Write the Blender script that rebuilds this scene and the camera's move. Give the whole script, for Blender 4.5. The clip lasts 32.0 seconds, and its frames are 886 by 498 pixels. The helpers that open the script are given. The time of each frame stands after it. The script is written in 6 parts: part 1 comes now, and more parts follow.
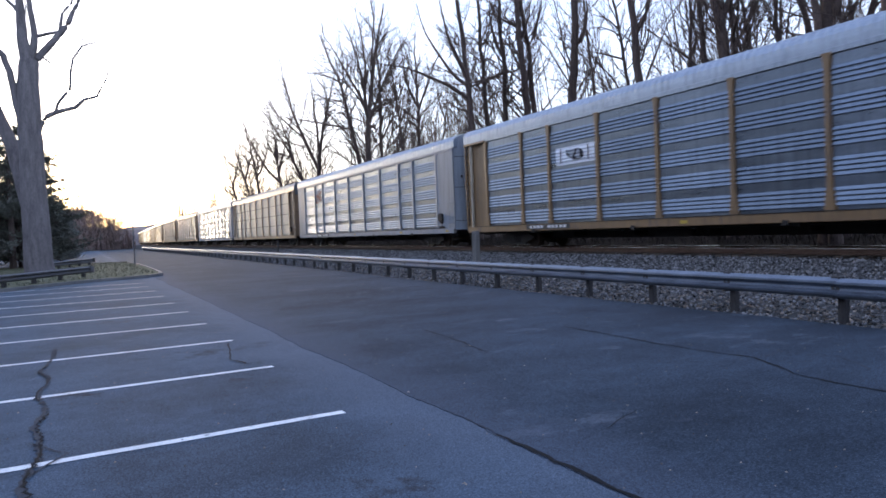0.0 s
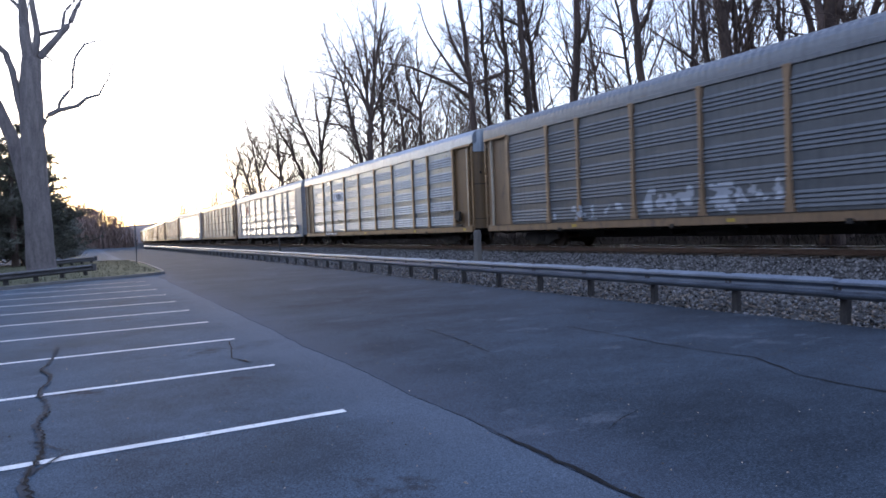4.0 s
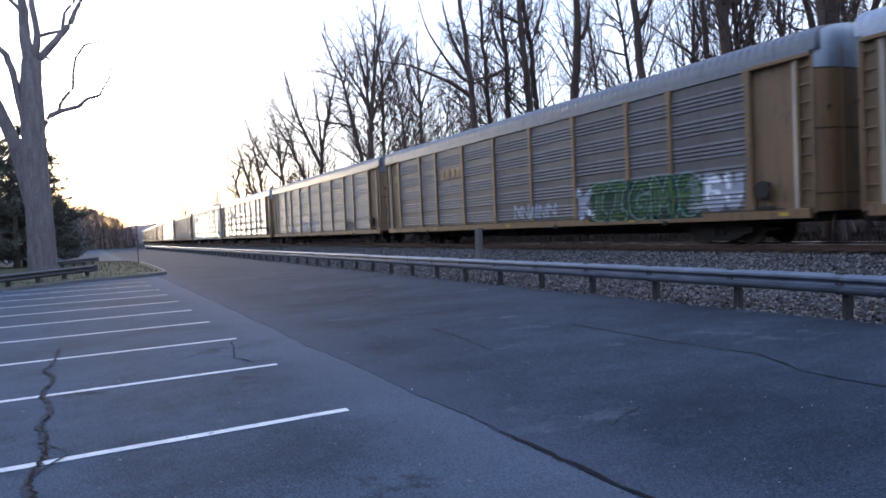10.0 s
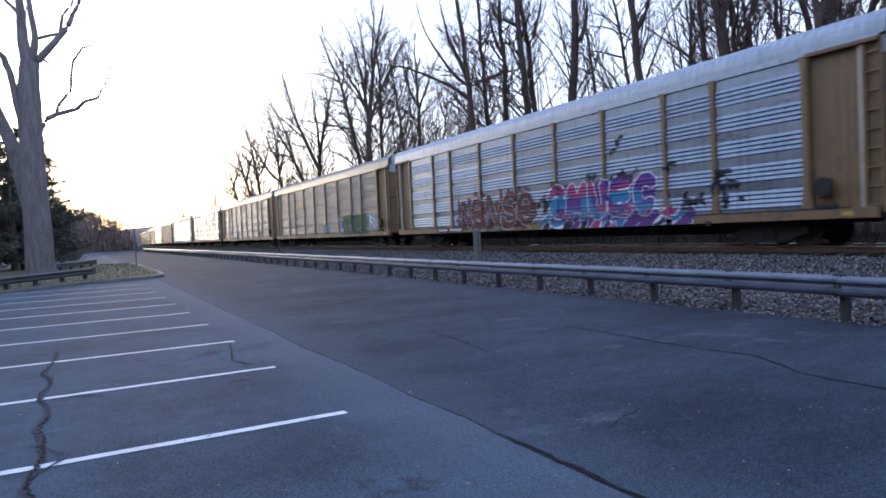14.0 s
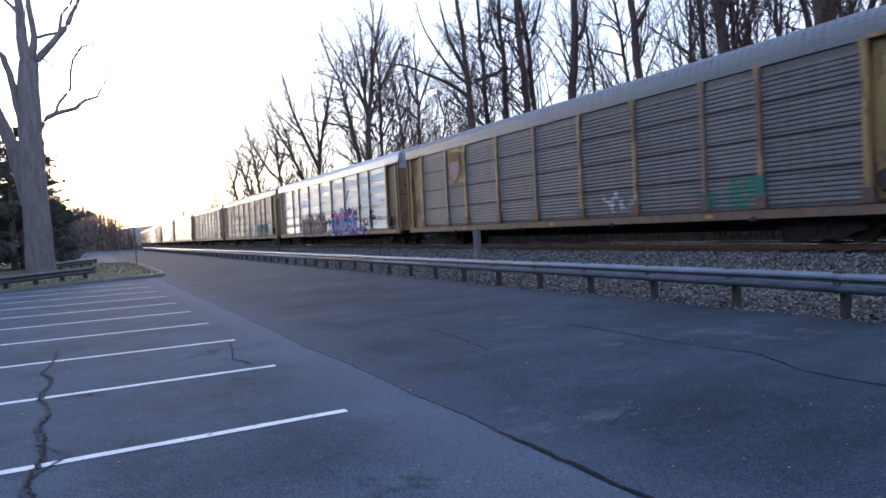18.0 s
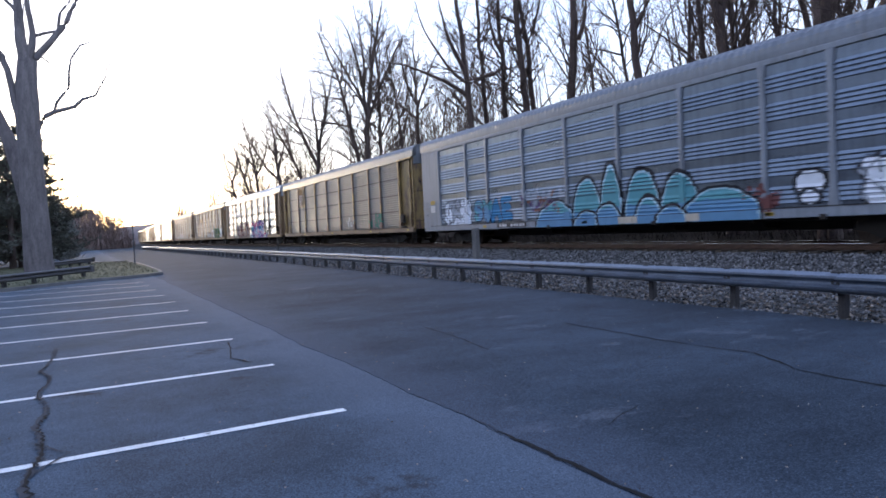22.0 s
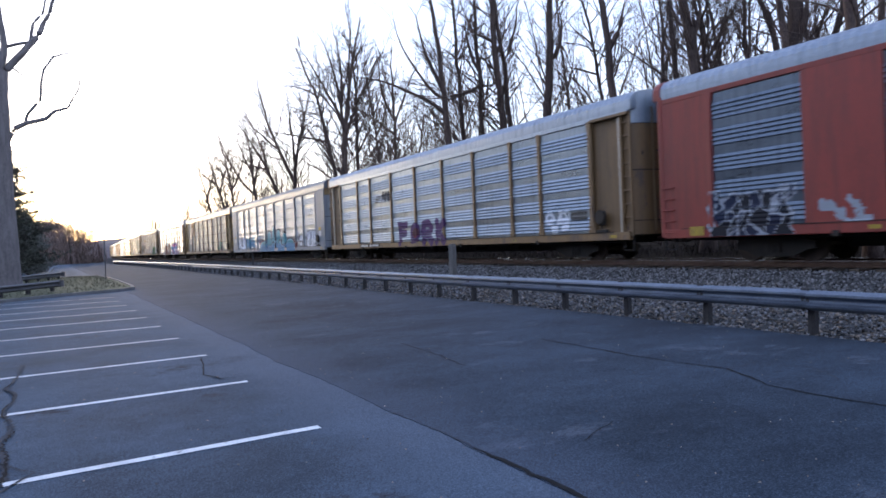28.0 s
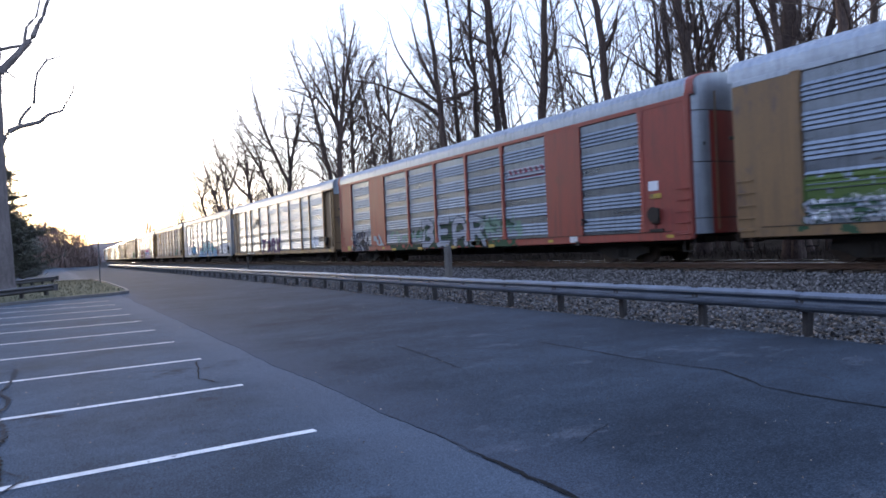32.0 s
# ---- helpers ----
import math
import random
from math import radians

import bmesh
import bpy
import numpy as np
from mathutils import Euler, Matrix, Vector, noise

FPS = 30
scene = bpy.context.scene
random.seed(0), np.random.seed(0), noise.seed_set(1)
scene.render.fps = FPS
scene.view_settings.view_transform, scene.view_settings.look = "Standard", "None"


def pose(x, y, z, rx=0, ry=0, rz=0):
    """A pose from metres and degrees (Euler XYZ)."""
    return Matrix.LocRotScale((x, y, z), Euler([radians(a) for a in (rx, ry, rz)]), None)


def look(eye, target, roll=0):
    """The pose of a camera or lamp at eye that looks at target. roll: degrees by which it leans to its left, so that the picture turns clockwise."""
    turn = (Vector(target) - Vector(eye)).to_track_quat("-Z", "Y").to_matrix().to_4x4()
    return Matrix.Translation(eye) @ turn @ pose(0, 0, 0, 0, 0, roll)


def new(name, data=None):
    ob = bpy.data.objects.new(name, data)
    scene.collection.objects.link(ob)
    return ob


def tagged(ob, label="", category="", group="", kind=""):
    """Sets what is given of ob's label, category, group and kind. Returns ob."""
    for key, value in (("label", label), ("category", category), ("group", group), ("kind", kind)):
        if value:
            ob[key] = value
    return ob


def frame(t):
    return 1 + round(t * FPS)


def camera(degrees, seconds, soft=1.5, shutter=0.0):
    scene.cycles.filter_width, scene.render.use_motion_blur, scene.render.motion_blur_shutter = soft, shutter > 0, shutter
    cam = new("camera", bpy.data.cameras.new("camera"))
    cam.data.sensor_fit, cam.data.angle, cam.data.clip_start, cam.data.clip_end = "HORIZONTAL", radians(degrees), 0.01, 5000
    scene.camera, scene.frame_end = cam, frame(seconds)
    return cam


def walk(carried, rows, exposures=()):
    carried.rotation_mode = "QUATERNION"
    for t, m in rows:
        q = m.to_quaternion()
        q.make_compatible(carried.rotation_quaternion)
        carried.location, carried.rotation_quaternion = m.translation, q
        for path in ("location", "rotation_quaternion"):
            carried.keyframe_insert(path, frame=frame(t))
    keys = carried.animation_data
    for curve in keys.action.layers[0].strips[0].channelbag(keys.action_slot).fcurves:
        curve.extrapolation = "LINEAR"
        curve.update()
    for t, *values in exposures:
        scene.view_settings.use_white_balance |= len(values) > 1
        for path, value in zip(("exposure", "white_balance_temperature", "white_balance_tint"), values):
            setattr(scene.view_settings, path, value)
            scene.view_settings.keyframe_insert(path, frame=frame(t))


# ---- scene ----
import collections

# A long freight train of covered car carriers rolls away past a parking lot at dusk.
# +Y runs along the track, away from the camera; x to the right across it.
EXPO = 1.33
FOV, EYE = 67.09, (0.0, 0.0, 1.66)
cam = camera(FOV, 32.0, soft=1.7, shutter=0.5)


def view(yaw, pitch, roll):
    """The hand-held camera: yaw to the right of +Y, pitch up, roll, in degrees."""
    a, b = radians(yaw), radians(pitch)
    way = Vector((math.sin(a) * math.cos(b), math.cos(a) * math.cos(b), math.sin(b)))
    return look(EYE, Vector(EYE) + way, roll)


EXPOSURES = [(0.0, EXPO), (32.0, EXPO)]
walk(cam, [(t, view(a, b, c)) for t, a, b, c in (
    (0, 28.24, -1.64, -2.37), (0.5, 28.22, -1.61, -2.21), (1, 28.18, -1.68, -2.19), (1.5, 28.18, -1.69, -2.27),
    (2, 28.16, -1.69, -2.38), (2.5, 28.16, -1.67, -2.31), (3, 28.18, -1.68, -2.33), (3.5, 28.14, -1.71, -2.24),
    (5.5, 28.04, -1.71, -2.24), (6, 28.05, -1.71, -2.24), (6.5, 28.05, -1.71, -2.24), (7, 28.04, -1.68, -2.31),
    (7.5, 28.02, -1.72, -2.02), (8, 28.02, -1.84, -1.93), (8.5, 28.00, -1.95, -2.08), (9, 27.99, -1.95, -2.43),
    (9.5, 27.97, -1.90, -2.65), (10, 27.98, -1.85, -2.61), (10.5, 28.01, -1.80, -2.54), (11, 28.02, -1.77, -2.60),
    (11.5, 28.05, -1.73, -2.65), (12, 28.06, -1.67, -2.64), (12.5, 28.06, -1.69, -2.58), (13, 28.09, -1.69, -2.63),
    (13.5, 28.10, -1.71, -2.74), (14, 28.14, -1.66, -2.67), (14.5, 28.15, -1.71, -2.61), (16.5, 28.15, -1.76, -2.81),
    (17, 28.19, -1.80, -2.71), (17.5, 28.19, -1.83, -2.72), (18, 28.13, -1.81, -2.82), (18.5, 28.13, -1.77, -2.75),
    (19, 28.19, -1.81, -2.86), (19.5, 28.21, -1.80, -2.93), (20, 28.25, -1.78, -2.76), (20.5, 28.20, -1.79, -2.58),
    (21, 28.21, -1.78, -2.60), (21.5, 28.24, -1.87, -2.72), (22, 28.24, -1.87, -2.71), (22.5, 28.25, -1.84, -2.83),
    (23, 28.23, -1.79, -2.80), (23.5, 28.20, -1.79, -2.73), (24, 28.24, -1.82, -2.77), (24.5, 28.24, -1.79, -2.95),
    (25, 28.31, -1.69, -2.88), (25.5, 28.55, -1.73, -3.07), (27.5, 29.85, -0.88, -2.30), (28, 30.29, -0.61, -2.41),
    (28.5, 30.65, -0.40, -2.56), (29, 30.76, -0.28, -2.61), (29.5, 30.85, -0.21, -2.65), (30, 30.90, -0.21, -2.55),
    (30.5, 30.87, -0.23, -2.60), (31, 30.84, -0.29, -2.75), (31.5, 30.78, -0.33, -2.67), (32, 30.69, -0.40, -2.56))], EXPOSURES)

# ---- world and sun ----
SUN_AZ, SUN_EL = -2.0, 5.0
world = bpy.data.worlds.new("dusk_sky")
scene.world = world
world.use_nodes = True
wn = world.node_tree.nodes
sky = wn.new("ShaderNodeTexSky")
sky.sky_type, sky.sun_disc = "NISHITA", False
sky.sun_elevation, sky.sun_rotation = radians(SUN_EL), radians(SUN_AZ)
sky.air_density, sky.dust_density, sky.ozone_density, sky.altitude = 1.0, 1.0, 3.0, 60
# a thin high veil of cloud over the clear sky
veil, both = wn.new("ShaderNodeBackground"), wn.new("ShaderNodeAddShader")
veil.inputs[0].default_value, veil.inputs[1].default_value = (0.63, 0.74, 1.13, 1), 0.48
way, rise = wn.new("ShaderNodeTexCoord"), wn.new("ShaderNodeSeparateXYZ")
thin, low, thick = wn.new("ShaderNodeMapRange"), wn.new("ShaderNodeMath"), wn.new("ShaderNodeMix")
thin.inputs[1].default_value, thin.inputs[2].default_value, thin.inputs[3].default_value, thin.inputs[4].default_value = 0.0, 0.75, 1.0, 0.0
low.operation, low.inputs[1].default_value = "POWER", 2.0
thick.data_type = "RGBA"
thick.inputs[6].default_value, thick.inputs[7].default_value = (0.59, 0.72, 1.17, 1), (1.36, 1.28, 1.42, 1)
world.node_tree.links.new(way.outputs["Generated"], rise.inputs[0])
world.node_tree.links.new(rise.outputs[2], thin.inputs[0])
world.node_tree.links.new(thin.outputs[0], low.inputs[0])
world.node_tree.links.new(low.outputs[0], thick.inputs[0])
world.node_tree.links.new(thick.outputs[2], veil.inputs[0])
world.node_tree.links.new(sky.outputs[0], wn["Background"].inputs[0])
wn["Background"].inputs[1].default_value = 0.13
world.node_tree.links.new(wn["Background"].outputs[0], both.inputs[0])
world.node_tree.links.new(veil.outputs[0], both.inputs[1])
world.node_tree.links.new(both.outputs[0], wn["World Output"].inputs[0])
sun = new("sun", bpy.data.lights.new("sun", "SUN"))
sun.data.energy, sun.data.angle, sun.data.color = 0.75, radians(10), (1.0, 0.78, 0.55)
to_sun = Vector((math.sin(radians(SUN_AZ)) * math.cos(radians(SUN_EL)), math.cos(radians(SUN_AZ)) * math.cos(radians(SUN_EL)), math.sin(radians(SUN_EL))))
sun.matrix_world = Matrix.Translation((0, 60, 40)) @ to_sun.to_track_quat("Z", "Y").to_matrix().to_4x4()


# ---- materials ----
def material(name, c1, c2, rough=0.6, metal=0.0, scale=3.0, fine=60.0, bump=0.1, depth=0.01, stain=None, stain_at=0.62, vary=0.0, spec=0.5, stretch=(1, 1, 1), streak=None, detail=5.0, gain=0.6, lo=0.36, hi=0.64):
    """Two colours mixed by broad and fine noise, an optional stain colour, a bump; vary shifts each object's or island's value."""
    m = bpy.data.materials.new(name)
    m.use_nodes = True
    nt = m.node_tree
    n, l = nt.nodes, nt.links
    b = n["Principled BSDF"]
    b.inputs["Metallic"].default_value = metal
    b.inputs["Specular IOR Level"].default_value = spec
    tc = n.new("ShaderNodeTexCoord")
    info = n.new("ShaderNodeObjectInfo")
    far = n.new("ShaderNodeMath")
    far.operation = "MULTIPLY"
    far.inputs[1].default_value = 37.0
    l.new(info.outputs["Random"], far.inputs[0])
    mp = n.new("ShaderNodeMapping")
    mp.inputs["Scale"].default_value = stretch
    l.new(tc.outputs["Object"], mp.inputs["Vector"])
    l.new(far.outputs[0], mp.inputs["Location"])
    big, small = n.new("ShaderNodeTexNoise"), n.new("ShaderNodeTexNoise")
    big.inputs["Scale"].default_value, big.inputs["Detail"].default_value = scale, detail
    big.inputs["Roughness"].default_value = gain
    small.inputs["Scale"].default_value, small.inputs["Detail"].default_value = fine, 4.0
    for t in (big, small):
        l.new(mp.outputs[0], t.inputs["Vector"])
    add = n.new("ShaderNodeMath")
    add.operation = "MULTIPLY_ADD"
    add.inputs[1].default_value = 0.45
    l.new(small.outputs[0], add.inputs[0])
    half = n.new("ShaderNodeMath")
    half.operation = "MULTIPLY_ADD"
    half.inputs[1].default_value, half.inputs[2].default_value = 0.55, 0.0
    l.new(big.outputs[0], half.inputs[0])
    l.new(half.outputs[0], add.inputs[2])
    ramp = n.new("ShaderNodeValToRGB")
    ramp.color_ramp.elements[0].position, ramp.color_ramp.elements[1].position = lo, hi
    ramp.color_ramp.elements[0].color, ramp.color_ramp.elements[1].color = (*c1, 1), (*c2, 1)
    l.new(add.outputs[0], ramp.inputs[0])
    out = ramp.outputs[0]
    if stain:
        st = n.new("ShaderNodeTexNoise")
        st.inputs["Scale"].default_value, st.inputs["Detail"].default_value = scale * 1.7, 8.0
        st.inputs["Roughness"].default_value = 0.72
        l.new(mp.outputs[0], st.inputs["Vector"])
        sr = n.new("ShaderNodeValToRGB")
        sr.color_ramp.elements[0].position, sr.color_ramp.elements[1].position = stain_at, stain_at + 0.08
        l.new(st.outputs[0], sr.inputs[0])
        mx = n.new("ShaderNodeMix")
        mx.data_type = "RGBA"
        l.new(sr.outputs[0], mx.inputs[0])
        l.new(out, mx.inputs[6])
        mx.inputs[7].default_value = (*stain, 1)
        out = mx.outputs[2]
    if streak:
        # runs of dirt and rust down the face
        sp = n.new("ShaderNodeMapping")
        sp.inputs["Scale"].default_value = (5.0, 5.0, 0.28)
        l.new(tc.outputs["Object"], sp.inputs["Vector"])
        l.new(far.outputs[0], sp.inputs["Location"])
        sn = n.new("ShaderNodeTexNoise")
        sn.inputs["Scale"].default_value, sn.inputs["Detail"].default_value = 1.6, 6.0
        l.new(sp.outputs[0], sn.inputs["Vector"])
        sq = n.new("ShaderNodeMapRange")
        sq.inputs[1].default_value, sq.inputs[2].default_value = 0.48, 0.74
        sq.inputs[3].default_value, sq.inputs[4].default_value = 0.0, 0.75
        l.new(sn.outputs[0], sq.inputs[0])
        sm2 = n.new("ShaderNodeMix")
        sm2.data_type = "RGBA"
        l.new(sq.outputs[0], sm2.inputs[0])
        l.new(out, sm2.inputs[6])
        sm2.inputs[7].default_value = (*streak, 1)
        out = sm2.outputs[2]
    if vary:
        geo = n.new("ShaderNodeNewGeometry")
        sm = n.new("ShaderNodeMath")
        sm.operation = "ADD"
        l.new(geo.outputs["Random Per Island"], sm.inputs[0])
        l.new(info.outputs["Random"], sm.inputs[1])
        fr = n.new("ShaderNodeMath")
        fr.operation = "FRACT"
        l.new(sm.outputs[0], fr.inputs[0])
        rng = n.new("ShaderNodeMapRange")
        rng.inputs[3].default_value, rng.inputs[4].default_value = 1 - vary, 1 + vary
        l.new(fr.outputs[0], rng.inputs[0])
        hsv = n.new("ShaderNodeHueSaturation")
        l.new(rng.outputs[0], hsv.inputs["Value"])
        l.new(out, hsv.inputs["Color"])
        out = hsv.outputs[0]
    l.new(out, b.inputs["Base Color"])
    rr = n.new("ShaderNodeMapRange")
    rr.inputs[1].default_value, rr.inputs[2].default_value = 0.3, 0.7
    rr.inputs[3].default_value, rr.inputs[4].default_value = max(0.03, rough - 0.1), min(1, rough + 0.12)
    l.new(add.outputs[0], rr.inputs[0])
    l.new(rr.outputs[0], b.inputs["Roughness"])
    if bump:
        bp = n.new("ShaderNodeBump")
        bp.inputs["Strength"].default_value, bp.inputs["Distance"].default_value = bump, depth
        l.new(add.outputs[0], bp.inputs["Height"])
        l.new(bp.outputs[0], b.inputs["Normal"])
    return m


M = {}
M["asphalt_old"] = material("asphalt_old", (0.025, 0.037, 0.052), (0.066, 0.092, 0.125), 0.93, spec=0.10, scale=0.45, fine=70, bump=0.6, depth=0.008, stain=(0.026, 0.028, 0.033), stain_at=0.60, detail=10, gain=0.74, lo=0.41, hi=0.59)
M["asphalt_lane"] = material("asphalt_lane", (0.0145, 0.0210, 0.0300), (0.044, 0.0615, 0.084), 0.93, spec=0.10, scale=0.35, fine=70, bump=0.6, depth=0.008, stain=(0.068, 0.080, 0.10), stain_at=0.585, stretch=(0.7, 1.2, 1), detail=10, gain=0.74, lo=0.41, hi=0.59)


def grit(m, scale, amount):
    """Fine pale and dark grains of the stone in the asphalt."""
    nt = m.node_tree
    n, l = nt.nodes, nt.links
    b = n["Principled BSDF"]
    old = b.inputs["Base Color"].links[0].from_socket
    tc, cells = n.new("ShaderNodeTexCoord"), n.new("ShaderNodeTexVoronoi")
    cells.inputs["Scale"].default_value = scale
    l.new(tc.outputs["Object"], cells.inputs["Vector"])
    bw, rng, hsv = n.new("ShaderNodeRGBToBW"), n.new("ShaderNodeMapRange"), n.new("ShaderNodeHueSaturation")
    l.new(cells.outputs["Color"], bw.inputs[0])
    rng.inputs[1].default_value, rng.inputs[2].default_value = 0.15, 0.85
    rng.inputs[3].default_value, rng.inputs[4].default_value = 1 - amount, 1 + amount
    l.new(bw.outputs[0], rng.inputs[0])
    l.new(rng.outputs[0], hsv.inputs["Value"])
    l.new(old, hsv.inputs["Color"])
    l.new(hsv.outputs[0], b.inputs["Base Color"])


def pale_band(m, x0, x1, colour):
    """A band of pale worn grit along the edge of the newer asphalt, uneven and fading sideways."""
    nt = m.node_tree
    n, l = nt.nodes, nt.links
    b = n["Principled BSDF"]
    old = b.inputs["Base Color"].links[0].from_socket
    tc, sep = n.new("ShaderNodeTexCoord"), n.new("ShaderNodeSeparateXYZ")
    l.new(tc.outputs["Object"], sep.inputs[0])
    uneven = n.new("ShaderNodeTexNoise")
    uneven.inputs["Scale"].default_value, uneven.inputs["Detail"].default_value = 0.9, 6.0
    l.new(tc.outputs["Object"], uneven.inputs["Vector"])
    off = n.new("ShaderNodeMath")
    off.operation = "MULTIPLY_ADD"
    off.inputs[1].default_value = 1.6
    l.new(uneven.outputs[0], off.inputs[0])
    l.new(sep.outputs[0], off.inputs[2])
    rng = n.new("ShaderNodeMapRange")
    rng.interpolation_type = "SMOOTHSTEP"
    rng.inputs[1].default_value, rng.inputs[2].default_value = x0 + 0.8, x1 + 0.8
    rng.inputs[4].default_value = 0.55
    l.new(off.outputs[0], rng.inputs[0])
    mx = n.new("ShaderNodeMix")
    mx.data_type = "RGBA"
    l.new(rng.outputs[0], mx.inputs[0])
    l.new(old, mx.inputs[6])
    mx.inputs[7].default_value = (*colour, 1)
    l.new(mx.outputs[2], b.inputs["Base Color"])


pale_band(M["asphalt_old"], 1.5, 2.8, (0.086, 0.106, 0.138))
pale_band(M["asphalt_lane"], 4.0, 2.8, (0.056, 0.071, 0.096))
grit(M["asphalt_old"], 115.0, 0.34)
grit(M["asphalt_lane"], 115.0, 0.36)
M["tar"] = material("tar", (0.010, 0.010, 0.011), (0.022, 0.022, 0.023), 0.95, spec=0.05, scale=8, fine=80)
M["paint_white"] = material("paint_white", (0.48, 0.48, 0.48), (0.72, 0.72, 0.71), 0.8, spec=0.1, scale=4, fine=70, stain=(0.12, 0.12, 0.125), stain_at=0.6)
M["soil"] = material("soil", (0.022, 0.017, 0.013), (0.06, 0.047, 0.036), 0.95, scale=0.5, fine=20, bump=0.8, depth=0.05, spec=0.0)
M["grass"] = material("grass", (0.062, 0.064, 0.034), (0.105, 0.10, 0.06), 0.95, scale=0.8, fine=25, bump=0.8, depth=0.04, spec=0.15)
M["ballast"] = material("ballast", (0.03, 0.03, 0.03), (0.10, 0.098, 0.095), 0.9, scale=6, fine=26, bump=1.0, depth=0.05, spec=0.0)
M["stone"] = material("stone", (0.05, 0.05, 0.053), (0.17, 0.167, 0.165), 0.9, scale=9, fine=60, bump=0.3, vary=0.92, spec=0.15)
M["leaf_litter"] = material("leaf_litter", (0.07, 0.05, 0.035), (0.26, 0.22, 0.18), 0.9, scale=9, fine=60, bump=0.2, vary=0.75, spec=0.15)
M["zinc_dull"] = material("zinc_dull", (0.05, 0.05, 0.054), (0.105, 0.102, 0.104), 0.7, 0.15, scale=2, fine=40, bump=0.05, stain=(0.07, 0.055, 0.045), stain_at=0.56)
M["zinc"] = material("zinc", (0.075, 0.092, 0.118), (0.15, 0.176, 0.22), 0.42, 0.5, scale=2, fine=40, bump=0.05, stain=(0.16, 0.15, 0.14), stain_at=0.64)
M["post_wood"] = material("post_wood", (0.032, 0.03, 0.03), (0.075, 0.07, 0.067), 0.9, scale=3, fine=40, stretch=(4, 4, 0.6), bump=0.4, spec=0.15)
M["post_pale"] = material("post_pale", (0.10, 0.092, 0.085), (0.20, 0.188, 0.17), 0.9, scale=3, fine=40, stretch=(4, 4, 0.6), bump=0.4, spec=0.15)
M["rail_side"] = material("rail_side", (0.075, 0.046, 0.034), (0.15, 0.098, 0.07), 0.85, 0.2, scale=3, fine=50, spec=0.15)
M["rail_head"] = material("rail_head", (0.5, 0.5, 0.5), (0.7, 0.7, 0.7), 0.25, 1.0, scale=2, fine=30, bump=0.02)
M["tie_wood"] = material("tie_wood", (0.045, 0.035, 0.028), (0.11, 0.09, 0.07), 0.9, scale=3, fine=40, stretch=(0.6, 4, 4), bump=0.4, vary=0.3, spec=0.15)
M["bark"] = material("bark", (0.047, 0.034, 0.030), (0.125, 0.092, 0.078), 0.95, scale=1.5, fine=14, bump=0.8, depth=0.04, stretch=(2.5, 2.5, 0.5), vary=0.25, spec=0.15)
M["bark_grey"] = material("bark_grey", (0.10, 0.088, 0.09), (0.22, 0.195, 0.19), 0.95, scale=1.5, fine=14, bump=0.8, depth=0.04, stretch=(2.5, 2.5, 0.5), spec=0.15)
M["needles"] = material("needles", (0.085, 0.088, 0.072), (0.145, 0.148, 0.118), 0.8, scale=1, fine=20, bump=0, vary=0.4)
M["far_wood"] = material("far_wood", (0.16, 0.112, 0.096), (0.29, 0.205, 0.175), 0.95, scale=0.3, fine=3, bump=0, vary=0.3)
M["brush"] = material("brush", (0.018, 0.014, 0.012), (0.05, 0.038, 0.031), 0.95, scale=0.6, fine=6, bump=0, vary=0.4, spec=0.1)
M["crack_dirt"] = material("crack_dirt", (0.034, 0.038, 0.046), (0.058, 0.062, 0.072), 0.95, scale=5, fine=60, spec=0.05)
M["hill"] = material("hill", (0.09, 0.07, 0.067), (0.17, 0.138, 0.13), 0.95, scale=0.12, fine=1.6, bump=0, spec=0.15)
M["concrete"] = material("concrete", (0.085, 0.082, 0.078), (0.17, 0.163, 0.152), 0.9, scale=2, fine=50, bump=0.3)
M["sign_green"] = material("sign_metal", (0.05, 0.05, 0.05), (0.12, 0.12, 0.12), 0.6, 0.5, scale=4, fine=40)
M["black_steel"] = material("black_steel", (0.010, 0.009, 0.008), (0.035, 0.028, 0.022), 0.8, 0.2, scale=3, fine=40)
M["wheel"] = material("wheel", (0.03, 0.022, 0.017), (0.08, 0.055, 0.04), 0.7, 0.5, scale=5, fine=50)


# ---- building helpers ----
def mesh_of(bm, mat, smooth=False):
    me = bpy.data.meshes.new("mesh")
    bm.to_mesh(me)
    bm.free()
    for m in mat if isinstance(mat, (list, tuple)) else [mat]:
        me.materials.append(m)
    if smooth:
        me.polygons.foreach_set("use_smooth", [True] * len(me.polygons))
    return me


def raw_mesh(verts, faces, mat, smooth=False, index=None):
    me = bpy.data.meshes.new("mesh")
    me.from_pydata(verts, [], faces)
    for m in mat if isinstance(mat, (list, tuple)) else [mat]:
        me.materials.append(m)
    if index is not None:
        me.polygons.foreach_set("material_index", index)
    if smooth:
        me.polygons.foreach_set("use_smooth", [True] * len(me.polygons))
    me.update()
    return me


def part(name, me, mat, parent, label="", at=None):
    """Links a bmesh, or a mesh that is shared, as one mesh object under a thing or a part."""
    if isinstance(me, bmesh.types.BMesh):
        me = mesh_of(me, mat)
    ob = new(name, me)
    ob.parent = parent
    if at is not None:
        ob.matrix_basis = at
    return tagged(ob, label)


def thing(name, me, mat, label, category, at=None, group="", kind=""):
    """Links a mesh (or, with None, an Empty) as a top-level thing."""
    if isinstance(me, bmesh.types.BMesh):
        me = mesh_of(me, mat)
    ob = new(name, me)
    if at is not None:
        ob.matrix_basis = at
    return tagged(ob, label, category, group, kind)


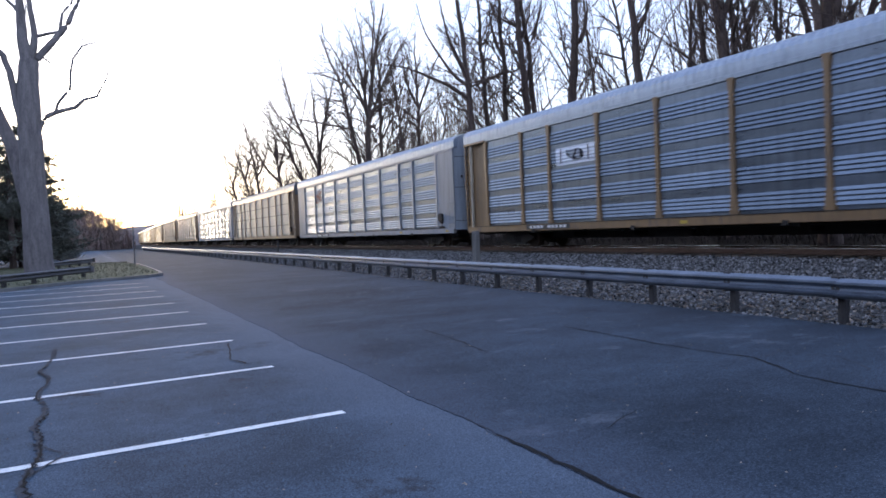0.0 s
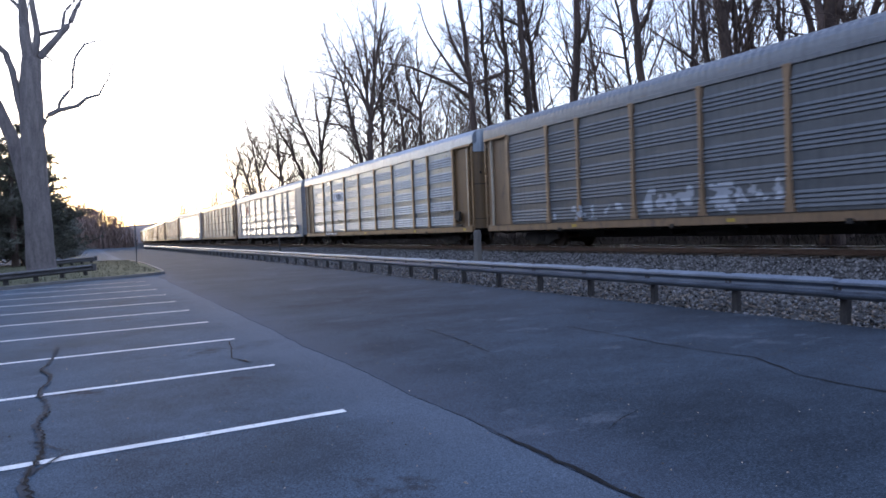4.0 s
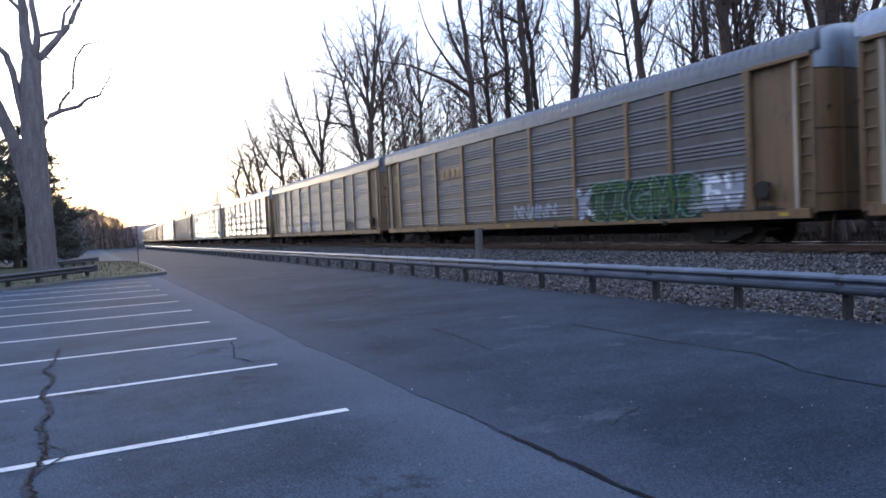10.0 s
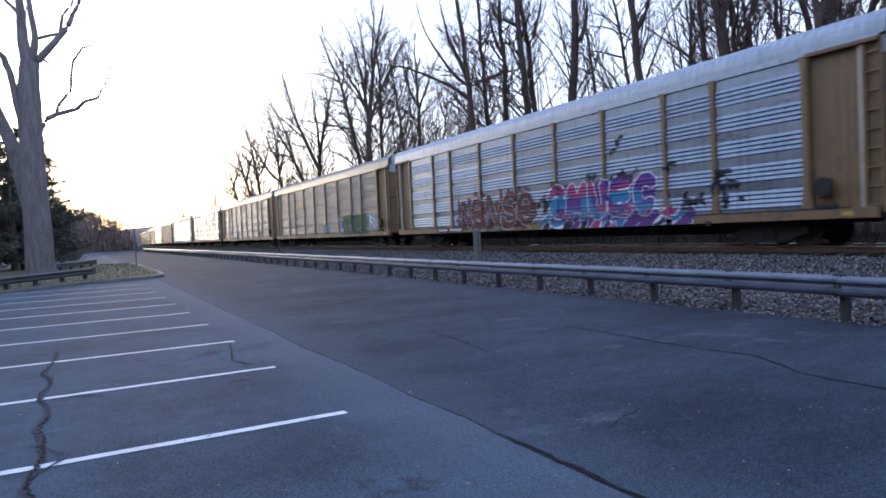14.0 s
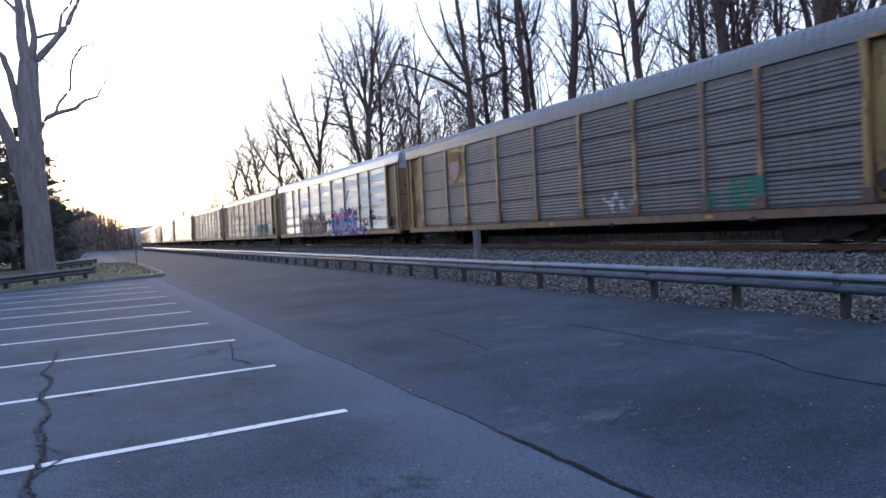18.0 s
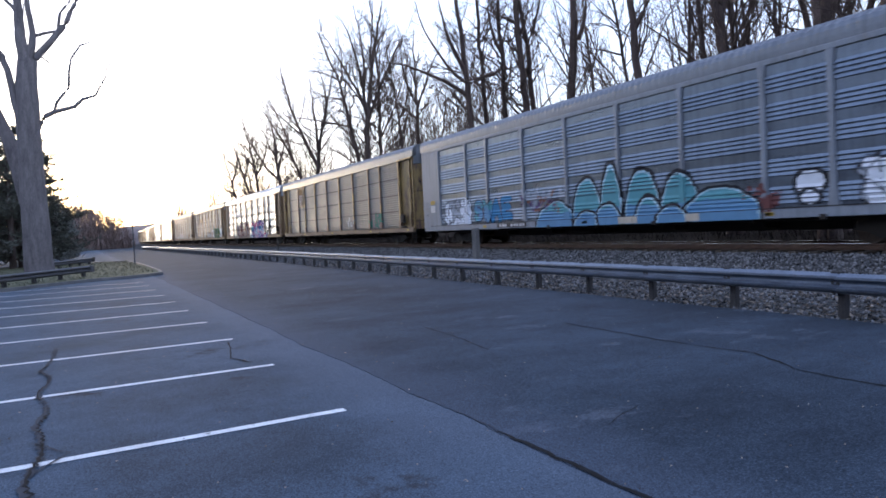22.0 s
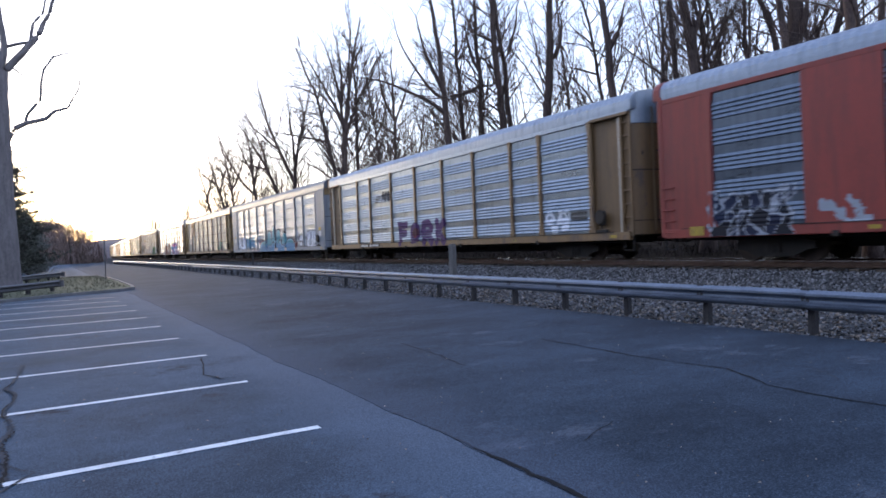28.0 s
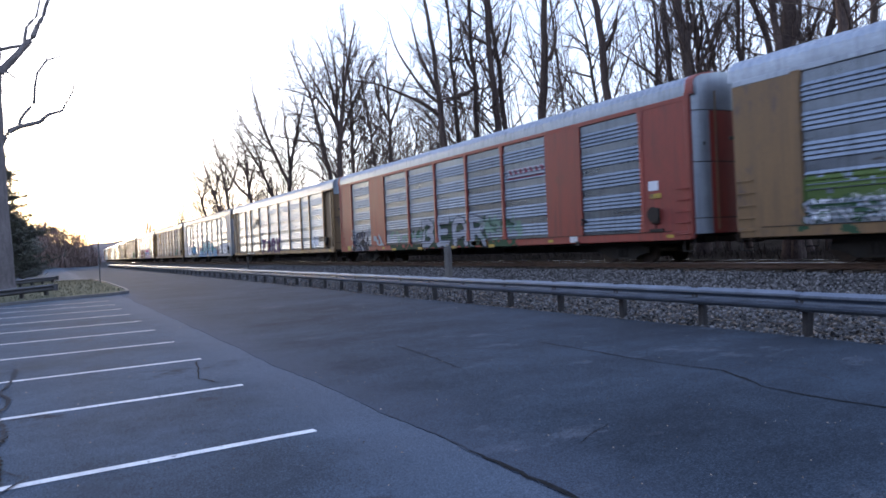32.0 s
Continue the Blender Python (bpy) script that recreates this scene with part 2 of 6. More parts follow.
def box(bm, x0, x1, y0, y1, z0, z1, bevel=0.0):
    r = bmesh.ops.create_cube(bm, size=1.0, matrix=Matrix.LocRotScale(((x0 + x1) / 2, (y0 + y1) / 2, (z0 + z1) / 2), None, (abs(x1 - x0), abs(y1 - y0), abs(z1 - z0))))
    if bevel:
        edges = list({e for v in r["verts"] for e in v.link_edges})
        bmesh.ops.bevel(bm, geom=edges, offset=bevel, segments=1, affect="EDGES")
    return bm


def one_box(*a, bevel=0.0):
    return box(bmesh.new(), *a, bevel=bevel)


def rod(bm, a, b, r0, r1=None, n=8):
    a, b = Vector(a), Vector(b)
    q = (b - a).to_track_quat("Z", "Y").to_matrix().to_4x4()
    bmesh.ops.create_cone(bm, cap_ends=True, segments=n, radius1=r0, radius2=r0 if r1 is None else r1, depth=(b - a).length, matrix=Matrix.Translation((a + b) / 2) @ q)
    return bm


def sweep(profile, ys, closed=True):
    """A profile of (x, z) drawn along y."""
    v = [(x, y, z) for y in ys for x, z in profile]
    k = len(profile)
    f = [(i * k + j, i * k + (j + 1) % k, (i + 1) * k + (j + 1) % k, (i + 1) * k + j) for i in range(len(ys) - 1) for j in range(k if closed else k - 1)]
    if closed:
        f += [tuple(range(k))[::-1], tuple((len(ys) - 1) * k + j for j in range(k))]
    return v, f


def rnd(i, j=0):
    return random.Random(i * 7919 + j * 104729 + 11)


# ---- the track's line: straight, then a slight bend to the right ----
RAIL_X, RAIL_Z = 18.10, 0.747


def heading(s):
    if s < 146:
        return 0.0
    if s < 192:
        return 0.036 * (s - 146) / 46
    if s < 330:
        return 0.036
    return min(0.036 + (s - 330) / 700, 0.5)


LINE = [(RAIL_X, -160.0)]
for k in range(1200):
    a = heading(-160 + k + 0.5)
    LINE.append((LINE[-1][0] + math.sin(a), LINE[-1][1] + math.cos(a)))


def on_line(s, off=0.0):
    """The place at s metres along the track, and its heading."""
    u = min(max(s + 160, 0), 1198.9)
    k = int(u)
    x = LINE[k][0] + (LINE[k + 1][0] - LINE[k][0]) * (u - k)
    y = LINE[k][1] + (LINE[k + 1][1] - LINE[k][1]) * (u - k)
    a = heading(s)
    return x + off * math.cos(a), y - off * math.sin(a), a


def along(profile, stations, mat, smooth=False):
    """A mesh of a profile (offset from the track's centre, z) carried along the track."""
    v, f = [], []
    k = len(profile)
    for s in stations:
        for o, z in profile:
            x, y, a = on_line(s, o)
            v.append((x, y, z))
    for i in range(len(stations) - 1):
        for j in range(k - 1):
            f.append((i * k + j, i * k + j + 1, (i + 1) * k + j + 1, (i + 1) * k + j))
    return raw_mesh(v, f, mat, smooth)


# ---- ground ----
def ground_z(x, y):
    """Height of the ground: the lot's level, the bank of the track, the woods behind it."""
    c = on_line(y)[0] if y > -150 else RAIL_X
    o = x - c
    if o < -8.25:
        z = -0.05
    elif o < -1.9:
        z = -0.05 + 0.55 * ((o + 8.25) / 6.35) ** 0.9
    elif o < 2.2:
        z = 0.50
    elif o < 4.0:
        z = 0.50 - 0.1 * (o - 2.2) / 1.8
    elif o < 8:
        z = 0.40 + 0.55 * (o - 4) / 4
    else:
        z = 0.95 + min(0.045 * (o - 8), 9.0)
    if o > 4:
        z += 0.25 * noise.noise((x * 0.15, y * 0.15, 0))
    return z


def make_ground():
    xs = [-1500, -700, -300, -120, -60, -30, -14, 0, 6, 8.5, 9.5, 9.85, 10.3, 10.8, 11.4, 12, 12.7, 13.4, 14.2, 15, 15.6, 16.2, 17, 18, 19, 20.2, 21.2, 22.2, 23.5, 25, 27, 30, 34, 40, 50, 70, 110, 200, 400, 800, 1600]
    ys = [-1200, -500, -200, -100, -60, -40, -25] + [-14 + 2.0 * k for k in range(58)] + [104, 112, 120, 130, 140, 150, 160, 172, 186, 202, 220, 245, 275, 310, 350, 400, 470, 560, 700, 1000, 1600]
    v = []
    for y in ys:
        shift = on_line(y)[0] - RAIL_X if y > -150 else 0
        for x in xs:
            v.append((x + shift, y, ground_z(x + shift, y)))
    k = len(xs)
    f = [(i * k + j, i * k + j + 1, (i + 1) * k + j + 1, (i + 1) * k + j) for i in range(len(ys) - 1) for j in range(k - 1)]
    idx = [1 if 11 <= j < 24 else 0 for i in range(len(ys) - 1) for j in range(k - 1)]
    me = raw_mesh(v, f, [M["soil"], M["ballast"]], True, idx)
    thing("ground", me, None, "brown leaf-strewn soil and grey ballast bank", "ground", kind="structure")


make_ground()


def edge_sheet(left, right, z, mat, y0, y1, step):
    """A paved sheet between two wavering edges, with thickness."""
    ys = [y0 + step * k for k in range(int((y1 - y0) / step) + 1)]
    v, f = [], []
    for y in ys:
        a, b = left(y), right(y)
        v += [(a, y, z - 0.2), (a, y, z), (b, y, z), (b, y, z - 0.2)]
    for i in range(len(ys) - 1):
        p, q = 4 * i, 4 * i + 4
        f += [(p + 1, p + 2, q + 2, q + 1), (p + 2, p + 3, q + 3, q + 2), (p, p + 1, q + 1, q)]
    return raw_mesh(v, f, mat)


def seam_x(y):
    return 2.83 + 0.10 * noise.noise((0.0, y * 0.35, 3.0)) + 0.03 * noise.noise((0.0, y * 1.7, 7.0)) + 0.03 * noise.noise((0.0, y * 6.0, 2.0)) + 0.02 * noise.noise((0.0, y * 15.0, 4.0))


def lane_edge(y):
    return 9.86 + 0.05 * noise.noise((0, y * 0.9, 1.0)) + 0.10 * noise.noise((0, y * 0.2, 5.0)) + (0.012 * max(0, y - 18)) * (1 if y < 60 else 42 / max(1, y - 18)) + (on_line(y)[0] - RAIL_X)


thing("pavement", edge_sheet(lambda y: -42.0, lambda y: 9.0 + on_line(y)[0] - RAIL_X, 0.0, M["asphalt_old"], -40, 190, 0.5), None, "worn grey asphalt of a parking lot", "parking lot", kind="structure")
thing("road", edge_sheet(seam_x, lane_edge, 0.006, M["asphalt_lane"], -40, 190, 0.1), None, "darker resurfaced asphalt driveway with patches", "road", kind="structure")


def crack(points, width, seed, z=0.011, mat="tar", name="pavement_crack"):
    """A wavering sealed crack along a few points."""
    r = rnd(seed)
    v, f = [], []
    pts = []
    for (x0, y0), (x1, y1) in zip(points, points[1:]):
        n = max(2, int(math.hypot(x1 - x0, y1 - y0) / 0.12))
        for i in range(n):
            t = i / n
            pts.append((x0 + (x1 - x0) * t + 0.05 * noise.noise((x0 + t * 4, y0 + seed, 1)), y0 + (y1 - y0) * t + 0.05 * noise.noise((x0 + seed, y0 + t * 4, 2))))
    pts.append(points[-1])
    for i, (x, y) in enumerate(pts):
        a, b = pts[max(0, i - 1)], pts[min(len(pts) - 1, i + 1)]
        d = Vector((b[0] - a[0], b[1] - a[1]))
        d = d.normalized() if d.length else Vector((0, 1))
        w = width * r.uniform(0.25, 1.0) * (0.4 if i in (0, len(pts) - 1) else 1)
        v += [(x - d.y * w / 2, y + d.x * w / 2, z), (x + d.y * w / 2, y - d.x * w / 2, z)]
    for i in range(len(pts) - 1):
        f.append((2 * i, 2 * i + 1, 2 * i + 3, 2 * i + 2))
    return thing(name, raw_mesh(v, f, M[mat]), None, "dark sealed crack in the asphalt", "crack", kind="structure")


crack([(seam_x(y) + 0.01, y) for y in [-3 + 0.5 * k for k in range(16)]], 0.05, 3)
crack([(seam_x(y) + 0.01, y) for y in [4.5 + 0.5 * k for k in range(4)]], 0.02, 5, mat="crack_dirt")
crack([(6.8, 8.64), (6.75, 7.01), (6.76, 5.94), (6.87, 5.19), (6.47, 4.4), (6.39, 3.88), (6.48, 3.0), (6.4, 1.5)], 0.05, 8)
crack([(6.87, 5.19), (7.34, 5.19), (7.61, 4.61), (7.21, 4.06)], 0.03, 9, mat="crack_dirt")
crack([(4.92, 9.98), (4.82, 8.44), (4.64, 7.48)], 0.03, 10)
crack([(3.59, 4.09), (4.23, 4.37)], 0.015, 11)
crack([(1.94, 10.92), (1.7, 9.42), (1.8, 8.98), (2.0, 8.9)], 0.035, 13)
trail = [(-0.45 + 0.10 * noise.noise((0.3, 3.6 + 0.14 * q, 6.0)) + 0.07 * noise.noise((1.3, (3.6 + 0.14 * q) * 2.1, 2.0)) + 0.05 * math.sin(0.09 * q), 3.6 + 0.14 * q) for q in range(64)]
crack(trail, 0.075, 20, mat="crack_dirt")
crack([(x + 0.02, y) for x, y in trail[4:30]], 0.035, 21, z=0.0125)
crack([(x - 0.02, y) for x, y in trail[34:52]], 0.025, 22, z=0.0125)
crack([(-0.47, 5.6), (-0.2, 6.1), (-0.5, 6.6)], 0.03, 31, mat="crack_dirt")
crack([(-0.45, 8.59), (0.1, 8.7)], 0.02, 32, mat="crack_dirt")
crack([(-0.42, 9.83), (0.1, 10.0)], 0.02, 33, mat="crack_dirt")

# ---- parking lines ----
for k in range(10):
    r = rnd(k, 3)
    y = 5.922 + 2.642 * k
    w = 0.055
    n = 40
    v, f = [], []
    for i in range(n + 1):
        x = 2.06 - 5.5 * i / n
        v += [(x, y - w + r.uniform(-0.004, 0.004), 0.005), (x, y + w + r.uniform(-0.004, 0.004), 0.005)]
    f = [(2 * i, 2 * i + 1, 2 * i + 3, 2 * i + 2) for i in range(n)]
    thing("parking_line", raw_mesh(v, f, M["paint_white"]), None, "worn white painted line between parking bays", "parking line", group="parking lines", kind="structure")

# ---- rails and ties ----
STATIONS = [-120 + 4.0 * k for k in range(66)] + [144 + 6 * k for k in range(110)]
HEAD = [(-0.037, 0.0), (-0.037, -0.035), (-0.012, -0.05), (-0.012, -0.13), (-0.075, -0.15), (-0.075, -0.165), (0.075, -0.165), (0.075, -0.15), (0.012, -0.13), (0.012, -0.05), (0.037, -0.035), (0.037, 0.0)]
for sgn in (-1, 1):
    rail = thing("rail", along([(sgn * 0.755 + o, RAIL_Z + z) for o, z in HEAD], STATIONS, M["rail_side"]), None, "rusty steel rail with a polished head", "rail", group="rails", kind="structure")
    part("rail_head", along([(sgn * 0.755 - 0.035, RAIL_Z - 0.012), (sgn * 0.755 - 0.032, RAIL_Z + 0.001), (sgn * 0.755 + 0.032, RAIL_Z + 0.001), (sgn * 0.755 + 0.035, RAIL_Z - 0.012)], STATIONS, M["rail_head"]), None, rail)
tie_me = mesh_of(one_box(-1.3, 1.3, -0.115, 0.115, -0.18, 0, bevel=0.012), M["tie_wood"])
ties = thing("track_ties", None, None, "dark creosoted timber ties under the rails", "railway ties", kind="structure")
for k in range(150):
    r = rnd(k, 9)
    s = -6 + 0.6 * k
    x, y, a = on_line(s, r.uniform(-0.04, 0.04))
    t = part("tie", tie_me, None, ties, at=pose(x, y, RAIL_Z - 0.172 + r.uniform(-0.008, 0.004), 0, 0, r.uniform(-1, 1)))
v, f = [], []
for k in range(500):
    x, y, a = on_line(84 + 0.6 * k)
    c, sn = math.cos(a), math.sin(a)
    b = len(v)
    for dx, dy in ((-1.3, -0.11), (1.3, -0.11), (1.3, 0.11), (-1.3, 0.11)):
        v.append((x + dx * c + dy * sn, y - dx * sn + dy * c, RAIL_Z - 0.17))
    v += [(p, q, RAIL_Z - 0.33) for p, q, _ in v[b:b + 4]]
    f += [(b, b + 1, b + 2, b + 3), (b, b + 4, b + 5, b + 1), (b + 2, b + 6, b + 7, b + 3), (b + 1, b + 5, b + 6, b + 2), (b + 3, b + 7, b + 4, b)]
tagged(part("far_ties", raw_mesh(v, f, M["tie_wood"]), None, ties), kind="stuff")


# ---- guard rails ----
WBEAM = [(0.0, 0.0), (-0.02, 0.012), (-0.075, 0.05), (-0.08, 0.085), (-0.02, 0.125), (-0.012, 0.155), (-0.02, 0.185), (-0.08, 0.225), (-0.075, 0.26), (-0.02, 0.298), (0.0, 0.31)]


def w_beam(length, mat, step=0.5):
    ring = WBEAM + [(x + 0.006, z) for x, z in reversed(WBEAM)]
    n = max(2, int(length / step))
    v, f = sweep(ring, [length * i / n for i in range(n + 1)])
    return raw_mesh(v, f, mat)


def guard_rail(y0, y1, spacing):
    g = thing("guard_rail", None, None, "weathered galvanised steel guard rail on timber posts beside the track", "guard rail")
    beam = w_beam(spacing * 2 + 0.03, M["zinc"])
    post = mesh_of(one_box(-0.06, 0.06, -0.06, 0.06, -0.3, 0.66, bevel=0.012), M["post_wood"])
    block = mesh_of(one_box(-0.08, 0.06, -0.07, 0.07, 0, 0.34, bevel=0.01), M["post_wood"])
    bolt = bmesh.new()
    rod(bolt, (0, 0, 0), (-0.02, 0, 0), 0.018, n=6)
    bolt = mesh_of(bolt, M["zinc"])
    n = int((y1 - y0) / spacing)
    for k in range(n + 1):
        y = y0 + spacing * k
        r = rnd(k, 21)
        dx = on_line(y)[0] - RAIL_X + 0.012 * max(0, min(y, 60) - 18)
        z = r.uniform(-0.008, 0.008)
        if k % 2 == 0 and k < n:
            dx2 = on_line(y + 2 * spacing)[0] - RAIL_X + 0.012 * max(0, min(y + 2 * spacing, 60) - 18)
            part("beam", beam, None, g, at=pose(9.98 + dx, y, 0.382 + z, 0, 0, math.degrees(-math.atan((dx2 - dx) / (2 * spacing)))))
        part("post", post, None, g, "weathered timber post", at=pose(10.155 + dx, y + 0.05, z, r.uniform(-1.5, 1.5), r.uniform(-1.5, 1.5), r.uniform(-3, 3)))
        part("block", block, None, g, at=pose(10.04 + dx, y + 0.05, 0.37 + z))
        if y < 40:
            part("bolt", bolt, None, g, at=pose(9.972 + dx, y + 0.05, 0.382 + 0.155))
    return g


guard_rail(6.032 - 1.937 * 8, 150, 1.937)


# ---- the train ----
def paint(name, c, k=0.72, rough=0.55, stain=(0.09, 0.06, 0.045), at=0.62, metal=0.0, stretch=(1.5, 1.0, 0.35)):
    return material(name, tuple(x * k for x in c), c, rough, metal, scale=1.3, fine=24, bump=0.08, stain=stain, stain_at=at, stretch=stretch, vary=0.08, streak=tuple(x * 0.45 + 0.012 for x in c))


def steel(name, c, k=0.72, rough=0.40, metal=0.6, stain=(0.10, 0.092, 0.085), at=0.62):
    c = tuple(0.91 * x for x in c)
    return material(name, tuple(x * k for x in c), c, rough, metal, scale=1.6, fine=30, bump=0.05, stain=stain, stain_at=at, stretch=(1, 0.35, 1.6), vary=0.12, streak=tuple(x * 0.55 for x in c))


P = {
    "silver": steel("panel_galvanised", (0.175, 0.206, 0.245), rough=0.32, metal=0.85),
    "bright": steel("panel_bright", (0.255, 0.294, 0.34), rough=0.32, metal=0.85),
    "dull": steel("panel_dull", (0.115, 0.123, 0.132), rough=0.48, metal=0.5),
    "brown": steel("panel_grimy", (0.125, 0.12, 0.117), rough=0.5, metal=0.4, stain=(0.075, 0.062, 0.05), at=0.57),
    "pale": steel("panel_pale", (0.25, 0.228, 0.195), rough=0.52, metal=0.3),
    "tan": paint("paint_tan", (0.20, 0.116, 0.048), at=0.56),
    "buff": paint("paint_buff", (0.225, 0.138, 0.070), at=0.56),
    "mustard": paint("paint_mustard", (0.32, 0.205, 0.062), stain=(0.10, 0.05, 0.032), at=0.48),
    "orange": paint("paint_orange", (0.27, 0.042, 0.028), stain=(0.17, 0.038, 0.022), at=0.6),
    "grey": paint("paint_silver", (0.225, 0.247, 0.275), stain=(0.17, 0.162, 0.155), at=0.6),
    "roof_white": steel("roof_bright", (0.36, 0.41, 0.47), stain=(0.27, 0.285, 0.31), at=0.62),
    "roof_grey": steel("roof_grimy", (0.17, 0.184, 0.205), stain=(0.14, 0.132, 0.125), at=0.58),
    "door_brown": paint("door_brown", (0.165, 0.10, 0.042), at=0.56),
    "white": paint("lettering_white", (0.62, 0.62, 0.62), stain=(0.34, 0.34, 0.34), at=0.66),
    "black": paint("lettering_black", (0.02, 0.02, 0.022)),
    "yellow": paint("label_yellow", (0.45, 0.30, 0.03), at=0.56),
    "cream": paint("paint_cream", (0.50, 0.43, 0.33)),
    "rusty": paint("paint_rusty", (0.16, 0.10, 0.065), stain=(0.28, 0.19, 0.05), at=0.58),
    "rust_dark": paint("paint_rust", (0.105, 0.058, 0.042), stain=(0.16, 0.10, 0.05), at=0.58),
    "red": paint("stripe_red", (0.36, 0.045, 0.035)),
}

BAYS = [1.45, 4.25, 6.15, 9.0, 11.85, 14.7, 17.5, 20.35, 22.25, 25.1]
LEN, HALF, TIP = 26.6, 13.3, 13.68
SILL0, SILL1, EAVE = 0.72, 0.99, 5.01
ROOF = [(-1.62, 5.01), (-1.62, 5.16), (-1.605, 5.32), (-1.55, 5.45), (-1.42, 5.555), (-1.2, 5.635), (-0.85, 5.70), (-0.45, 5.735), (0, 5.745)]
ROOF = ROOF + [(-x, z) for x, z in reversed(ROOF[:-1])]
MESHES = {}


def cached(key, make):
    if key not in MESHES:
        MESHES[key] = make()
    return MESHES[key]


def corrugation(style):
    """Heights and depths of a side panel's ribs, from its foot up."""
    prof = [(0.0, 0.0), (0.06, 0.0)]
    top = EAVE - 0.16 - SILL1
    if style == "groups":
        groups = 5
        span = (top - 0.12) / groups
        for g in range(groups):
            z = 0.10 + g * span
            for k in range(4):
                a = z + k * 0.125
                prof += [(a, 0.0), (a + 0.016, 0.027), (a + 0.03, 0.032), (a + 0.112, 0.0)]
    else:
        z = 0.1
        while z < top - 0.2:
            prof += [(z, 0.0), (z + 0.018, 0.017), (z + 0.034, 0.020), (z + 0.112, 0.0)]
            z += 0.128
    return prof + [(top - 0.01, 0.0), (top, 0.0)]


def rib_at(style, z):
    p = corrugation(style)
    for (a, da), (b, db) in zip(p, p[1:]):
        if a <= z <= b and b > a:
            return da + (db - da) * (z - a) / (b - a)
    return 0.0


def panel_mesh(width, style, mat):
    def make():
        v, f = [], []
        prof = corrugation(style)
        for z, d in prof:
            v += [(-1.578 - d, -width / 2 + 0.02, SILL1 + z), (-1.578 - d, width / 2 - 0.02, SILL1 + z)]
        n = len(prof)
        f = [(2 * i, 2 * i + 1, 2 * i + 3, 2 * i + 2) for i in range(n - 1)]
        b = len(v)
        v += [(-1.55, y, z) for x, y, z in v]
        f += [(b + 2 * i, b + 2 * i + 2, b + 2 * i + 3, b + 2 * i + 1) for i in range(n - 1)]
        f += [(2 * i, 2 * i + 2, b + 2 * i + 2, b + 2 * i) for i in range(n - 1)] + [(2 * i + 1, b + 2 * i + 1, b + 2 * i + 3, 2 * i + 3) for i in range(n - 1)]
        return raw_mesh(v, f, P[mat])
    return cached(("panel", round(width, 2), style, mat), make)


def post_mesh(width, mat):
    """A side post: a hat section with a flared foot and head."""
    def make():
        bm = bmesh.new()
        z1 = EAVE - 0.10
        rows = []
        for z, hw in ((SILL1, width * 0.95), (SILL1 + 0.24, width * 0.8), (SILL1 + 0.62, width / 2), (z1 - 0.4, width / 2), (z1 - 0.12, width * 0.7), (z1, width * 0.95)):
            rows.append([bm.verts.new(c) for c in ((-1.57, -hw, z), (-1.642, -hw * 0.8, z), (-1.648, 0, z), (-1.642, hw * 0.8, z), (-1.57, hw, z))])
        for a, b in zip(rows, rows[1:]):
            for i in range(4):
                bm.faces.new((a[i], a[i + 1], b[i + 1], b[i]))
        bm.faces.new(rows[0][::-1])
        bm.faces.new(rows[-1])
        return mesh_of(bm, P[mat])
    return cached(("post", width, mat), make)


def roof_mesh(mat):
    def make():
        ys, rib = [], []
        n = 106
        for i in range(n):
            y = -TIP - 0.12 + (2 * TIP + 0.24) * i / n
            ys += [y, y + 0.10, y + 0.13, y + 0.22]
            rib += [0, 0, 0.016, 0.016]
        ys.append(TIP + 0.12)
        rib.append(0)
        v, f = [], []
        k = len(ROOF)
        for y, d in zip(ys, rib):
            for x, z in ROOF:
                s = 0 if z < 5.2 else d
                v.append((x * (1 + s * 0.4), y, z + s))
        for i in range(len(ys) - 1):
            f += [(i * k + j, i * k + j + 1, (i + 1) * k + j + 1, (i + 1) * k + j) for j in range(k - 1)]
        f += [tuple(range(k)), tuple((len(ys) - 1) * k + j for j in range(k))[::-1]]
        return raw_mesh(v, f, P[mat])
    return cached(("roof", mat), make)


def end_door_mesh(mat, top_mat):
    """The bowed end: two curved door leaves under an arched top."""
    def make():
        cols = 12
        v, f, idx = [], [], []
        zs = [SILL1 - 0.1, 1.6, 2.2, 2.8, 3.4, 4.0, 4.3, 4.55]
        for i in range(cols + 1):
            u = -1 + 2 * i / cols
            x = 1.56 * u
            y = 0.05 + 0.42 * (1 - u * u) ** 0.5
            zt = np.interp(abs(x), [0, 0.45, 0.85, 1.2, 1.42, 1.56], [5.72, 5.71, 5.67, 5.6, 5.5, 5.4])
            for z in zs + [5.2, zt]:
                v.append((x, y, float(z)))
        k = len(zs) + 2
        for i in range(cols):
            for j in range(k - 1):
                f.append((i * k + j, (i + 1) * k + j, (i + 1) * k + j + 1, i * k + j + 1))
                idx.append(1 if j >= k - 3 or (mat == "orange" and i in (0, 1, 10, 11)) else 0)
        return raw_mesh(v, f, [P[mat], P[top_mat]], True, idx)
    return cached(("end", mat, top_mat), make)


def ladder_mesh(mat):
    def make():
        bm = bmesh.new()
        for y in (-0.2, 0.2):
            box(bm, -0.03, 0.03, y - 0.035, y + 0.035, 0.85, 4.85)
        for k in range(9):
            rod(bm, (0, -0.2, 1.02 + 0.45 * k), (0, 0.2, 1.02 + 0.45 * k), 0.024, n=6)
        return mesh_of(bm, P[mat])
    return cached(("ladder", mat), make)


